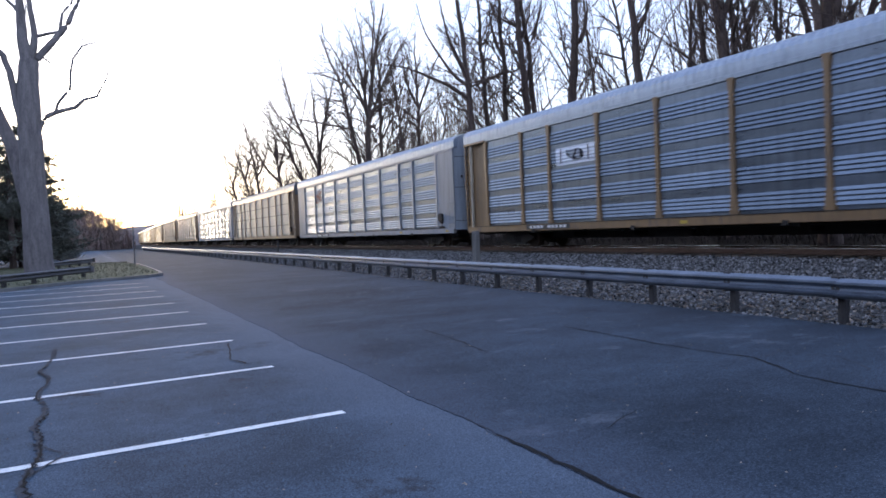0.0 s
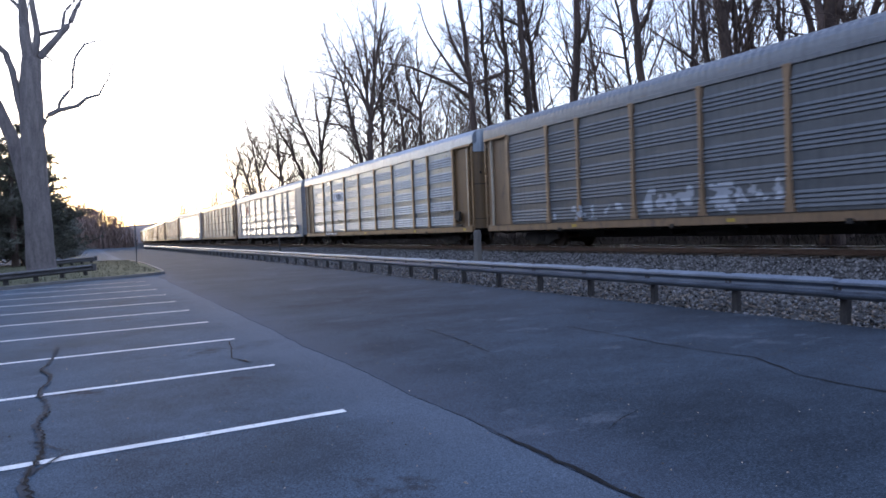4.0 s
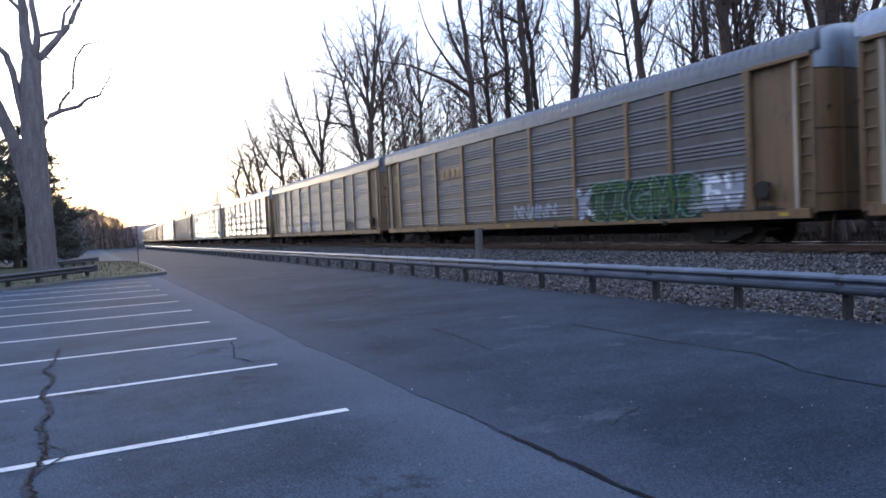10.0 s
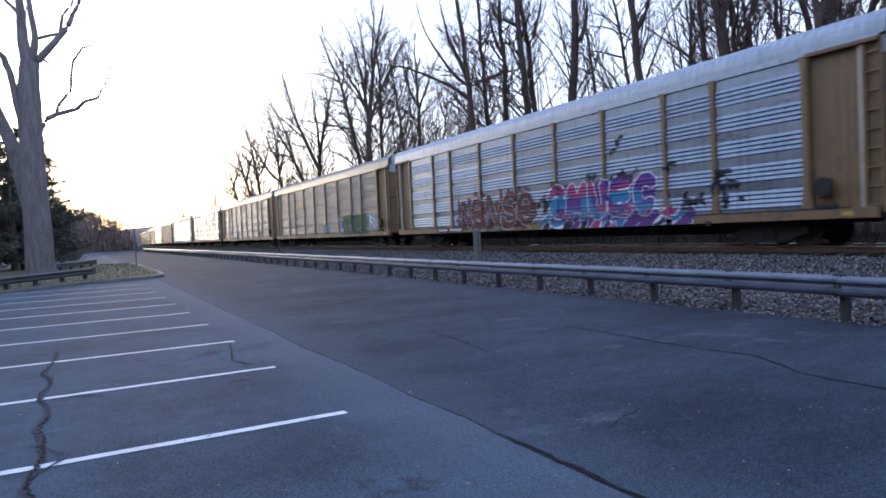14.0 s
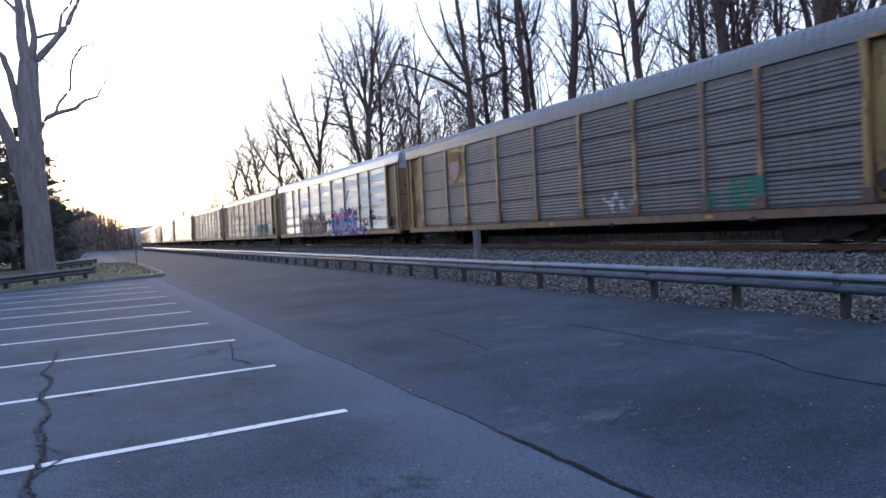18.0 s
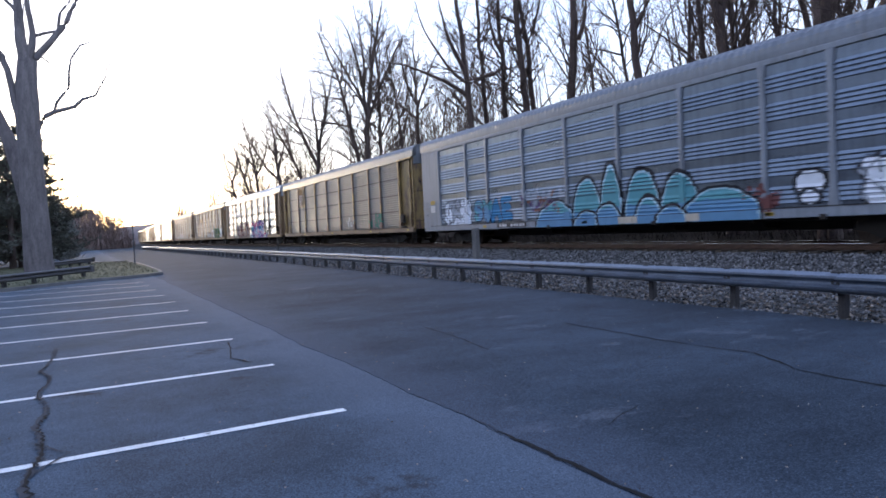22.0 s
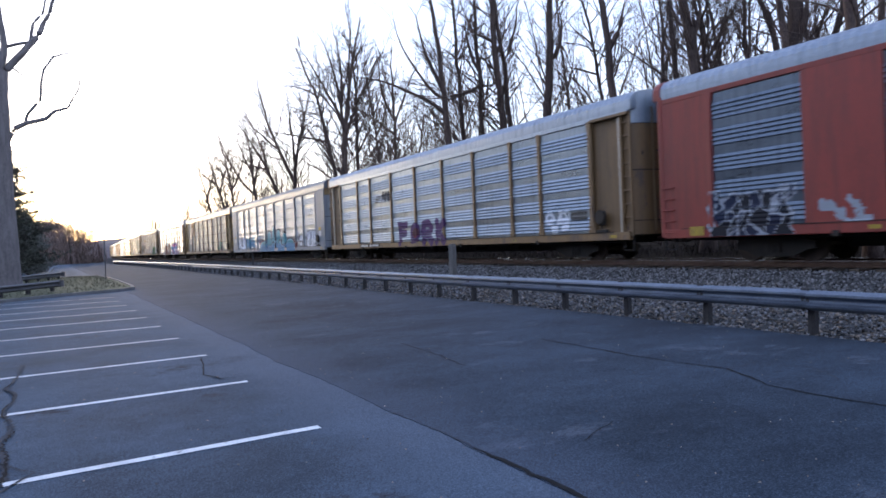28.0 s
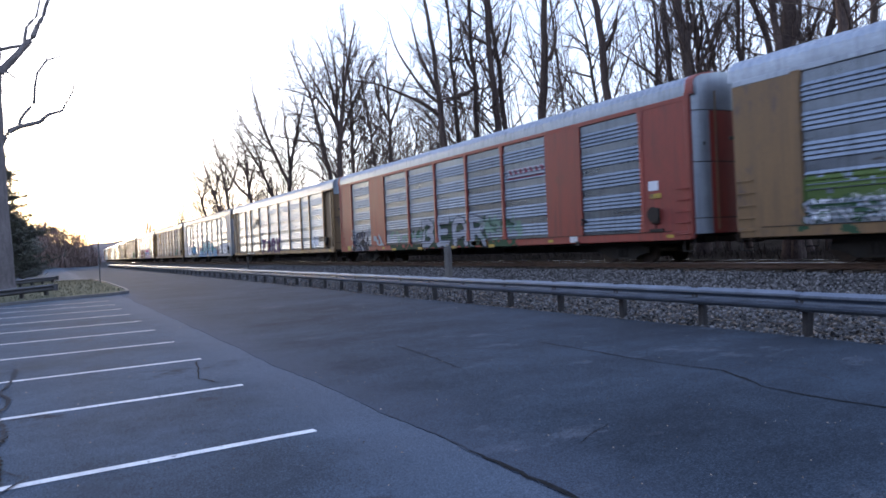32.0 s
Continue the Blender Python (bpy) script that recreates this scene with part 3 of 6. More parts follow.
def wheelset_mesh():
    def make():
        bm = bmesh.new()
        for s in (-1, 1):
            for x0, x1, r in ((0.69, 0.70, 0.445), (0.70, 0.815, 0.42)):
                rod(bm, (s * x0, 0, 0), (s * x1, 0, 0), r, n=28)
            rod(bm, (s * 0.815, 0, 0), (s * 0.84, 0, 0), 0.14, n=12)
        rod(bm, (-0.98, 0, 0), (0.98, 0, 0), 0.075, n=10)
        return mesh_of(bm, M["wheel"])
    return cached("wheelset", make)


def side_frame_mesh():
    """Cast side frame of a truck with its spring window."""
    def make():
        bm = bmesh.new()
        outer = [(-1.15, 0.52), (-1.15, 0.36), (-0.85, 0.30), (-0.55, 0.14), (0.55, 0.14), (0.85, 0.30), (1.15, 0.36), (1.15, 0.52), (0.85, 0.60), (0.4, 0.72), (-0.4, 0.72), (-0.85, 0.60)]
        a = [bm.verts.new((-0.07, y, z)) for y, z in outer]
        b = [bm.verts.new((0.07, y, z)) for y, z in outer]
        bm.faces.new(a)
        bm.faces.new(b[::-1])
        n = len(outer)
        for i in range(n):
            bm.faces.new((a[i], b[i], b[(i + 1) % n], a[(i + 1) % n]))
        for k in (-0.16, 0, 0.16):
            rod(bm, (-0.075, k, 0.24), (-0.075, k, 0.50), 0.065, n=8)
        return mesh_of(bm, M["black_steel"])
    return cached("side_frame", make)


def truck(car, y):
    t = part("truck", cached("bolster", lambda: mesh_of(one_box(-1.0, 1.0, -0.2, 0.2, 0.42, 0.66, bevel=0.03), M["black_steel"])), None, car, "dark two-axle truck", at=pose(0, y, 0))
    for x in (-1.02, 1.02):
        part("side_frame", side_frame_mesh(), None, t, at=pose(x, 0, 0))
    sets = [part("wheelset", wheelset_mesh(), None, t, "rusty steel wheels on an axle", at=pose(0, s, 0.42)) for s in (-0.89, 0.89)]
    return sets


STYLES = {
    "silver_tan": dict(panel="silver", frame="tan", roof="roof_white", end="door_brown", top="roof_white", rib="groups"),
    "dull_buff": dict(panel="dull", frame="buff", roof="roof_grey", end="buff", top="roof_grey", rib="groups"),
    "brown_tan": dict(panel="brown", frame="tan", roof="roof_grey", end="tan", top="roof_white", rib="groups"),
    "brown_mustard": dict(panel="brown", frame="mustard", roof="roof_grey", end="mustard", top="roof_grey", rib="even"),
    "all_grey": dict(panel="silver", frame="grey", roof="roof_grey", end="grey", top="mustard", rib="groups"),
    "bright_tan": dict(panel="bright", frame="tan", roof="roof_white", end="tan", top="roof_white", rib="groups"),
    "orange": dict(panel="silver", frame="orange", roof="roof_white", end="orange", top="roof_white", rib="groups"),
    "tan_plain": dict(panel="bright", frame="tan", roof="roof_white", end="tan", top="tan", rib="groups"),
    "pale": dict(panel="pale", frame="buff", roof="roof_grey", end="buff", top="roof_grey", rib="even"),
    "grey_bright": dict(panel="silver", frame="grey", roof="roof_white", end="grey", top="grey", rib="groups"),
}
SMOOTH = ("all_grey", "orange", "grey_bright", "tan_plain")
LABELS = {
    "silver_tan": "enclosed car carrier with silver ribbed panels and tan frame",
    "dull_buff": "enclosed car carrier with dull grey ribbed panels and buff frame",
    "brown_tan": "enclosed car carrier with grimy brown-grey ribbed panels and tan frame",
    "brown_mustard": "enclosed car carrier with grimy finely ribbed panels and rusty mustard posts",
    "all_grey": "enclosed car carrier all in weathered silver, with spray-painted letters",
    "bright_tan": "enclosed car carrier with bright silver ribbed panels and tan frame",
    "orange": "enclosed car carrier with orange frame and silver ribbed panels",
    "tan_plain": "enclosed car carrier with bright ribbed panels and plain tan ends",
    "pale": "enclosed car carrier with pale cream ribbed panels",
    "grey_bright": "enclosed car carrier with bright ribbed panels and grey frame",
}


def car_carrier(style, tagline=""):
    """One covered car carrier, its origin on the rails at its middle; local +y is the leading end. Returns the car and its wheelsets."""
    st = STYLES[style]
    car = thing("freight_car", None, None, tagline or LABELS[style], "freight car", group="cars of the train")
    fr, pm, rib = st["frame"], st["panel"], st["rib"]
    smooth_ends = style in SMOOTH
    for side in (0, 180):
        turn = Matrix.Rotation(radians(side), 4, "Z")
        sy = 1 if side == 0 else -1
        for a, b in zip(BAYS, BAYS[1:]):
            if style == "orange" and (a, b) in ((4.25, 6.15), (20.35, 22.25)):
                part("plain_panel", cached(("plain", round(b - a, 2)), lambda: mesh_of(one_box(-1.635, -1.56, -(b - a) / 2 - 0.02, (b - a) / 2 + 0.02, SILL1, EAVE - 0.1), P["orange"])), None, car, "flat orange steel panel", at=turn @ pose(0, sy * (HALF - (a + b) / 2), 0))
                continue
            part("panel", panel_mesh(b - a, rib, pm), None, car, at=turn @ pose(0, sy * (HALF - (a + b) / 2), 0))
        for i, d in enumerate(BAYS):
            if style == "orange" and d in (4.25, 6.15, 20.35, 22.25):
                continue
            pc = ("mustard", "rusty", "mustard")[i % 3] if style == "brown_mustard" else fr
            part("post", post_mesh(0.21 if i in (0, 9) else 0.19, pc), None, car, at=turn @ pose(0, sy * (HALF - d), 0))
            if style == "brown_mustard":
                part("post_foot", cached("post_foot", lambda: mesh_of(one_box(-1.664, -1.6, -0.17, 0.17, SILL1 + 0.01, SILL1 + 0.42, bevel=0.02), P["rust_dark"])), None, car, "rusty flared foot of the post", at=turn @ pose(0, sy * (HALF - d), 0))
        sf = "rusty" if style == "brown_mustard" else fr
        part("side_sill", cached(("sill", sf), lambda: mesh_of(one_box(-1.66, -1.5, -TIP + 0.1, TIP - 0.1, SILL0, SILL1, bevel=0.015), P[sf])), None, car, at=turn)
        part("sill_joint", cached("sill_joint", lambda: mesh_of(one_box(-1.674, -1.64, -HALF + 0.4, HALF - 0.4, -0.011, 0.011), M["black_steel"])), None, car, "dark joint above the sill", at=turn @ pose(0, 0, SILL1 + 0.004))
        ev = fr if style in ("orange", "all_grey", "grey_bright") else st["roof"]
        part("eave_rail", cached(("eave", ev), lambda: mesh_of(one_box(-1.64, -1.54, -TIP + 0.02, TIP - 0.02, EAVE - 0.15, EAVE, bevel=0.012), P[ev])), None, car, at=turn)
        if rib == "even":
            for z in (SILL1 + 0.98, SILL1 + 1.94, SILL1 + 2.90):
                part("panel_joint", cached("joint", lambda: mesh_of(one_box(-1.606, -1.575, -HALF + 1.5, HALF - 1.5, -0.02, 0.02), M["black_steel"])), None, car, "dark open joint between panel rows", at=turn @ pose(0, 0, z))
        for e in (1, -1):
            # corner bay: recessed side sheet, corner post, grab ladder
            y0, y1 = (HALF - 1.45, TIP) if e > 0 else (-TIP, -HALF + 1.5)
            xx = -1.63 if smooth_ends else -1.50
            part("corner_sheet", cached(("corner", fr, e, smooth_ends), lambda: mesh_of(one_box(xx, xx + 0.05, y0 + 0.01, y1 - 0.01, SILL1 - 0.05, EAVE - 0.12), P[fr])), None, car, at=turn)
            if not smooth_ends:
                part("corner_post", cached(("cpost", fr, e), lambda: mesh_of(one_box(-1.62, -1.52, e * (TIP - 0.47) - 0.05, e * (TIP - 0.47) + 0.05, SILL1 - 0.1, EAVE - 0.12, bevel=0.01), P["cream" if fr in ("tan", "buff") else fr])), None, car, at=turn)
                part("ladder", ladder_mesh(fr), None, car, at=turn @ pose(-1.60, e * (TIP - 0.19), 0))
                part("ladder_recess", cached(("recess", e, fr), lambda: mesh_of(one_box(-1.52, -1.46, e * (TIP - 0.21) - 0.205, e * (TIP - 0.21) + 0.205, SILL1 - 0.04, EAVE - 0.13), P[fr])), None, car, "sheet behind the ladder", at=turn)
                part("visor", cached(("visor", fr, e), lambda: mesh_of(one_box(-1.70, -1.5, e * (TIP - 0.9) - 0.9, e * (TIP - 0.9) + 0.9, EAVE - 0.16, EAVE - 0.06, bevel=0.01), P[fr])), None, car, at=turn)
            else:
                part("step_ladder", cached(("step", fr), lambda: step_ladder(fr)), None, car, at=turn @ pose(-1.65, e * (TIP - 0.3), 0))
            part("step", cached(("sill_step", 1), sill_step), None, car, at=turn @ pose(-1.5, e * (TIP - 0.25), 0))
    part("roof", roof_mesh(st["roof"]), None, car, "ribbed sheet steel roof")
    if style == "orange":
        for e in (1, -1):
            part("roof_band", cached(("band", e), lambda: roof_band(e)), None, car, "orange arched band round the roof's end")
            for sx in (-1, 1):
                part("corner_band", cached(("cband", e, sx), lambda: mesh_of(one_box(sx * 1.655, sx * 1.50, e * (TIP - 0.16), e * (TIP + 0.02), SILL0 + 0.03, EAVE + 0.1, bevel=0.03), P["orange"])), None, car)
    part("end_door", end_door_mesh(st["end"], st["top"]), None, car, "bowed steel end doors", at=pose(0, TIP - 0.1, 0))
    part("end_door", end_door_mesh(st["end"], st["top"]), None, car, "bowed steel end doors", at=pose(0, -TIP + 0.1, 0, 0, 0, 180))
    for e in (1, -1):
        for z, h in ((3.02, 0.016), (4.55, 0.012), (1.35, 0.012)):
            part("door_seam", cached(("seam", h), lambda: door_seam(h)), None, car, "dark horizontal seam of the end doors", at=pose(0, e * (TIP - 0.1), z, 0, 0, 0 if e > 0 else 180))
        part("lock_rod", cached("lock_rod", lambda: mesh_of(rod(bmesh.new(), (0, 0, 1.0), (0, 0, 5.1), 0.025, n=8), P["door_brown"])), None, car, at=pose(-0.9, e * (TIP + 0.36), 0))
        part("door_slot", cached("slot", lambda: mesh_of(one_box(-0.02, 0.02, -0.16, 0.16, -0.05, 0.05, bevel=0.01), M["black_steel"])), None, car, "dark slot in the end door", at=pose(-1.25, e * (TIP + 0.215), 3.55, 0, 0, e * 50))
    part("deck", cached("deck", lambda: mesh_of(one_box(-1.5, 1.5, -TIP + 0.1, TIP - 0.1, 0.82, 0.98), M["black_steel"])), None, car, "dark steel deck and underframe")
    part("centre_sill", cached("csill", lambda: mesh_of(one_box(-0.35, 0.35, -HALF + 4.6, HALF - 4.6, 0.36, 0.82, bevel=0.02), M["black_steel"])), None, car)
    part("draft_sill", cached("dsill", lambda: mesh_of(one_box(-0.3, 0.3, -HALF + 0.3, HALF - 0.3, 0.60, 0.82, bevel=0.02), M["black_steel"])), None, car)
    for y in (-6.5, -3.2, 0.1, 3.3, 6.6):
        part("cross_bearer", cached("bearer", bearer), None, car, at=pose(0, y, 0))
    part("brake_reservoir", cached("tank", tank), None, car, "dark air reservoir under the deck", at=pose(-0.75, 1.6, 0.55))
    part("brake_pipe", cached("pipe", lambda: mesh_of(rod(bmesh.new(), (-1.15, -HALF + 0.5, 0.66), (-1.15, HALF - 0.5, 0.66), 0.03), M["black_steel"])), None, car)
    part("inner_floor", cached("ifloor", lambda: mesh_of(one_box(-1.48, 1.48, -HALF + 0.2, HALF - 0.2, 2.7, 2.8), M["black_steel"])), None, car)
    for e in (1, -1):
        bm = one_box(-0.11, 0.11, 0, 0.75, 0.62, 0.82, bevel=0.03)
        box(bm, -0.2, 0.2, 0.75, 1.0, 0.57, 0.88, bevel=0.05)
        part("coupler", cached("coupler", lambda: mesh_of(bm, M["wheel"])), None, car, "rusty knuckle coupler", at=pose(0, e * (HALF - 0.0), 0, 0, 0, 0 if e > 0 else 180))
    # hand brake, reflectors and tie-downs low on the near side
    bx = cached("brake_box", brake_box)
    part("hand_brake", bx, None, car, "dark hand brake housing with its chain", at=pose(-1.64, -HALF + 1.0, 0))
    tab = cached("tab", lambda: mesh_of(one_box(-0.008, 0, -0.14, 0.14, 0, 0.1, bevel=0.002), P["yellow"]))
    for y in (-HALF + 0.45, -7.2, 0.4, 7.4):
        part("reflector", tab, None, car, "small yellow reflector", at=pose(-1.66, y, SILL0 + 0.08))
    lug = cached("lug", lambda: mesh_of(one_box(-0.03, 0.02, -0.09, 0.09, -0.1, 0.05, bevel=0.01), M["black_steel"]))
    for y in (-8.7, -3.0, 2.6, 8.3):
        part("jacking_lug", lug, None, car, at=pose(-1.66, y, SILL0 + 0.03))
    sets = truck(car, HALF - 3.0) + truck(car, -HALF + 3.0)
    return car, sets


def roof_band(e):
    """A strip a little proud of the roof at one end."""
    ring = [(x * 1.012, z + 0.02) for x, z in ROOF]
    v, f = sweep(ring + [(x * 0.97, z - 0.03) for x, z in reversed(ring)], sorted((e * (TIP - 0.10), e * (TIP + 0.16))))
    return raw_mesh(v, f, P["orange"])


def door_seam(h):
    v, f = [], []
    for i in range(13):
        u = -0.995 + 1.99 * i / 12
        x, y = 1.57 * u, 0.055 + 0.42 * (1 - u * u) ** 0.5
        v += [(x, y + 0.004, -h), (x, y + 0.01, 0), (x, y + 0.004, h)]
    f = [(3 * i + j, 3 * i + 3 + j, 3 * i + 4 + j, 3 * i + 1 + j) for i in range(12) for j in range(2)]
    return raw_mesh(v, f, M["black_steel"])


def brake_box():
    bm = bmesh.new()
    box(bm, -0.06, 0.06, -0.16, 0.16, 1.25, 1.75, bevel=0.03)
    bmesh.ops.create_cone(bm, cap_ends=True, segments=18, radius1=0.24, radius2=0.24, depth=0.03, matrix=pose(-0.09, 0.02, 1.55, 0, 90, 0))
    rod(bm, (0, 0.05, 0.85), (0, 0.0, 1.25), 0.02, n=6)
    box(bm, -0.05, 0.03, -0.3, 0.25, 1.0, 1.1, bevel=0.01)
    return mesh_of(bm, M["black_steel"])


def bearer():
    bm = bmesh.new()
    box(bm, -1.5, 1.5, -0.09, 0.09, 0.62, 0.84)
    for sx in (-1, 1):
        box(bm, sx * 0.35, sx * 1.0, -0.07, 0.07, 0.46, 0.63)
    return mesh_of(bm, M["black_steel"])


def tank():
    bm = bmesh.new()
    rod(bm, (0, -0.6, 0), (0, 0.6, 0), 0.19, n=14)
    for y in (-0.62, 0.62):
        bmesh.ops.create_uvsphere(bm, u_segments=12, v_segments=6, radius=0.18, matrix=pose(0, y, 0))
    return mesh_of(bm, M["black_steel"])


def step_ladder(fr):
    bm = bmesh.new()
    for k in range(5):
        rod(bm, (-0.05, -0.22, 0.9 + 0.34 * k), (-0.05, 0.22, 0.9 + 0.34 * k), 0.016, n=6)
        for y in (-0.22, 0.22):
            rod(bm, (-0.05, y, 0.9 + 0.34 * k), (0.02, y, 0.9 + 0.34 * k), 0.014, n=6)
    return mesh_of(bm, P[fr])


def sill_step():
    bm = bmesh.new()
    for y in (-0.2, 0.2):
        box(bm, -0.03, 0.01, y - 0.02, y + 0.02, 0.38, 0.9)
    box(bm, -0.04, 0.03, -0.22, 0.22, 0.36, 0.39)
    return mesh_of(bm, M["black_steel"])


TRAIN = {}
ORDER = {8: "tan_plain", 7: "orange", 6: "bright_tan", 5: "all_grey", 4: "brown_mustard", 3: "bright_tan", 2: "brown_tan", 1: "dull_buff", 0: "silver_tan", -1: "grey_bright", -2: "pale", -3: "grey_bright", -4: "dull_buff", -5: "pale"}
for k in range(9, -17, -1):
    style = ORDER.get(k, ("silver_tan", "pale", "dull_buff", "grey_bright")[k % 4])
    TRAIN[k] = car_carrier(style)


# ---- spray paint, emblems and labels on the cars ----
def spray(name, c, rough=0.72):
    return material("spray_" + name, tuple(x * 0.8 for x in c), c, rough, 0.0, scale=2.5, fine=30, bump=0.03, spec=0.2)


SPRAY = {n: spray(n, c) for n, c in dict(
    black=(0.02, 0.02, 0.025), white=(0.72, 0.74, 0.77), green=(0.035, 0.085, 0.045), lime=(0.095, 0.15, 0.045), brown=(0.15, 0.055, 0.05), maroon=(0.09, 0.03, 0.04), cream=(0.40, 0.37, 0.34),
    pink=(0.34, 0.06, 0.15), purple=(0.115, 0.045, 0.20), blue=(0.045, 0.20, 0.36), navy=(0.022, 0.026, 0.05), sky=(0.105, 0.30, 0.33), aqua=(0.12, 0.26, 0.40), frost=(0.42, 0.60, 0.66), bottle=(0.02, 0.05, 0.03), umber=(0.085, 0.035, 0.032), ochre=(0.24, 0.12, 0.04), teal=(0.04, 0.15, 0.11), violet=(0.088, 0.042, 0.115), red=(0.20, 0.03, 0.055),
    mint=(0.16, 0.26, 0.20), rust=(0.24, 0.10, 0.06), smear=(0.33, 0.35, 0.38), yellow=(0.60, 0.44, 0.04)).items()}


def arc(cx, cy, rx, ry, a0, a1, n=9):
    return [(cx + rx * math.cos(radians(a0 + (a1 - a0) * i / n)), cy + ry * math.sin(radians(a0 + (a1 - a0) * i / n))) for i in range(n + 1)]


FORMS = {
    "hook": [arc(0.5, 0.5, 0.42, 0.45, 50, 310)],
    "fork": [[(0.1, 0), (0.1, 1)], [(0.85, 1), (0.15, 0.5), (0.9, 0)]],
    "ring": [arc(0.5, 0.5, 0.4, 0.42, 0, 360, 14)],
    "zig": [[(0.05, 0), (0.1, 1), (0.85, 0.05), (0.92, 1)]],
    "comb": [[(0.9, 1), (0.12, 0.97), (0.1, 0.02), (0.92, 0)], [(0.1, 0.5), (0.75, 0.52)]],
    "arch": [[(0.1, 0)] + arc(0.5, 0.55, 0.4, 0.42, 180, 0) + [(0.92, 0)], [(0.12, 0.35), (0.9, 0.35)]],
    "wave": [arc(0.5, 0.74, 0.36, 0.25, 20, 260, 7) + arc(0.5, 0.26, 0.38, 0.26, 90, -160, 7)],
    "B": [[(0.1, 0), (0.1, 1)] + arc(0.42, 0.76, 0.36, 0.24, 90, -90, 7) + arc(0.42, 0.26, 0.42, 0.26, 90, -90, 7) + [(0.1, 0)]],
    "eye": [arc(0.5, 0.5, 0.42, 0.45, 8, 330, 14) + [(0.1, 0.48), (0.92, 0.56)]],
    "pot": [[(0.1, 1), (0.1, 0.35)] + arc(0.5, 0.36, 0.4, 0.34, 180, 360, 8) + [(0.9, 1)]],
    "peak": [[(0.05, 0), (0.5, 1), (0.95, 0)], [(0.25, 0.36), (0.75, 0.36)]],
    "comb_wave": [[(0.05, 1), (0.25, 0.05), (0.5, 0.8), (0.75, 0.05), (0.95, 1)]],
    "range": [[(0.06, 0), (0.12, 1), (0.5, 0.35), (0.88, 1), (0.94, 0)]],
    "gate": [arc(0.5, 0.5, 0.42, 0.46, 45, 320, 12) + [(0.9, 0.45), (0.55, 0.45)]],
    "post": [[(0.5, 0), (0.5, 1)], [(0.2, 1), (0.8, 1)], [(0.2, 0), (0.8, 0)]],
    "F": [[(0.1, 0), (0.1, 1), (0.9, 1)], [(0.1, 0.52), (0.75, 0.52)]],
    "R": [[(0.1, 0), (0.1, 1)] + arc(0.45, 0.74, 0.4, 0.26, 90, -90, 7) + [(0.1, 0.48)], [(0.4, 0.48), (0.92, 0)]],
}


def side_x(d, z, style):
    """How far out the car's side stands at d metres from its leading end and height z."""
    if z < SILL1 + 0.02:
        return -1.668
    for k, b in enumerate(BAYS):
        if abs(d - b) < (0.19 if z < SILL1 + 0.35 else 0.12) and not style == "orange":
            return -1.655
    if style == "orange" and (4.1 < d < 6.3 or 20.2 < d < 22.4 or d < 1.6 or d > 25):
        return -1.645
    if d < 1.45 or d > 25.1:
        return -1.64 if style in SMOOTH else -1.508
    return -1.586 - rib_at(STYLES[style]["rib"], z - SILL1)


def painted(car, style, d0, d1, z0, z1, shade, mats, name, label, step=0.04, flat=None):
    """A painted field on the near side. shade(u, w) gives, over the field, the index of a paint or -1 for none."""
    nd, nz = max(2, int((d1 - d0) / step)), max(2, int((z1 - z0) / step))
    ids, V, F, idx = {}, [], [], []

    def vert(i, j):
        if (i, j) not in ids:
            d, z = d0 + (d1 - d0) * i / nd, z0 + (z1 - z0) * j / nz
            ids[(i, j)] = len(V)
            V.append((flat or side_x(d, z, style), HALF - d, z))
        return ids[(i, j)]
    us, ws = (np.arange(nd) + 0.5) / nd, (np.arange(nz) + 0.5) / nz
    U, W = np.meshgrid(us, ws, indexing="ij")
    K = shade(U, W)
    for i in range(nd):
        for j in range(nz):
            if K[i, j] >= 0:
                F.append((vert(i, j), vert(i, j + 1), vert(i + 1, j + 1), vert(i + 1, j)))
                idx.append(int(K[i, j]))
    # each connected patch of paint is a part of its own; specks are left out
    links = collections.defaultdict(list)
    for i, q in enumerate(F):
        for k in q:
            links[k].append(i)
    seen, patches = [False] * len(F), []
    for i in range(len(F)):
        if seen[i]:
            continue
        seen[i], todo, patch = True, [i], []
        while todo:
            a = todo.pop()
            patch.append(a)
            for k in F[a]:
                for b in links[k]:
                    if not seen[b]:
                        seen[b] = True
                        todo.append(b)
        patches.append(patch)
    patches.sort(key=len, reverse=True)
    first = None
    for patch in patches[:9]:
        if first and len(patch) < 14:
            continue
        used = {}
        for a in patch:
            for k in F[a]:
                used.setdefault(k, len(used))
        ob = part(name, raw_mesh([V[k] for k in used], [tuple(used[k] for k in F[a]) for a in patch], mats, False, [idx[a] for a in patch]), None, car, label)
        first = first or ob
    return first


def stroke_distance(X, Y, lines):
    best = np.full(X.shape, 9.0)
    for line in lines:
        for (x0, y0), (x1, y1) in zip(line, line[1:]):
            dx, dy = x1 - x0, y1 - y0
            t = np.clip(((X - x0) * dx + (Y - y0) * dy) / (dx * dx + dy * dy + 1e-9), 0, 1)
            best = np.minimum(best, np.hypot(X - x0 - t * dx, Y - y0 - t * dy))
    return best


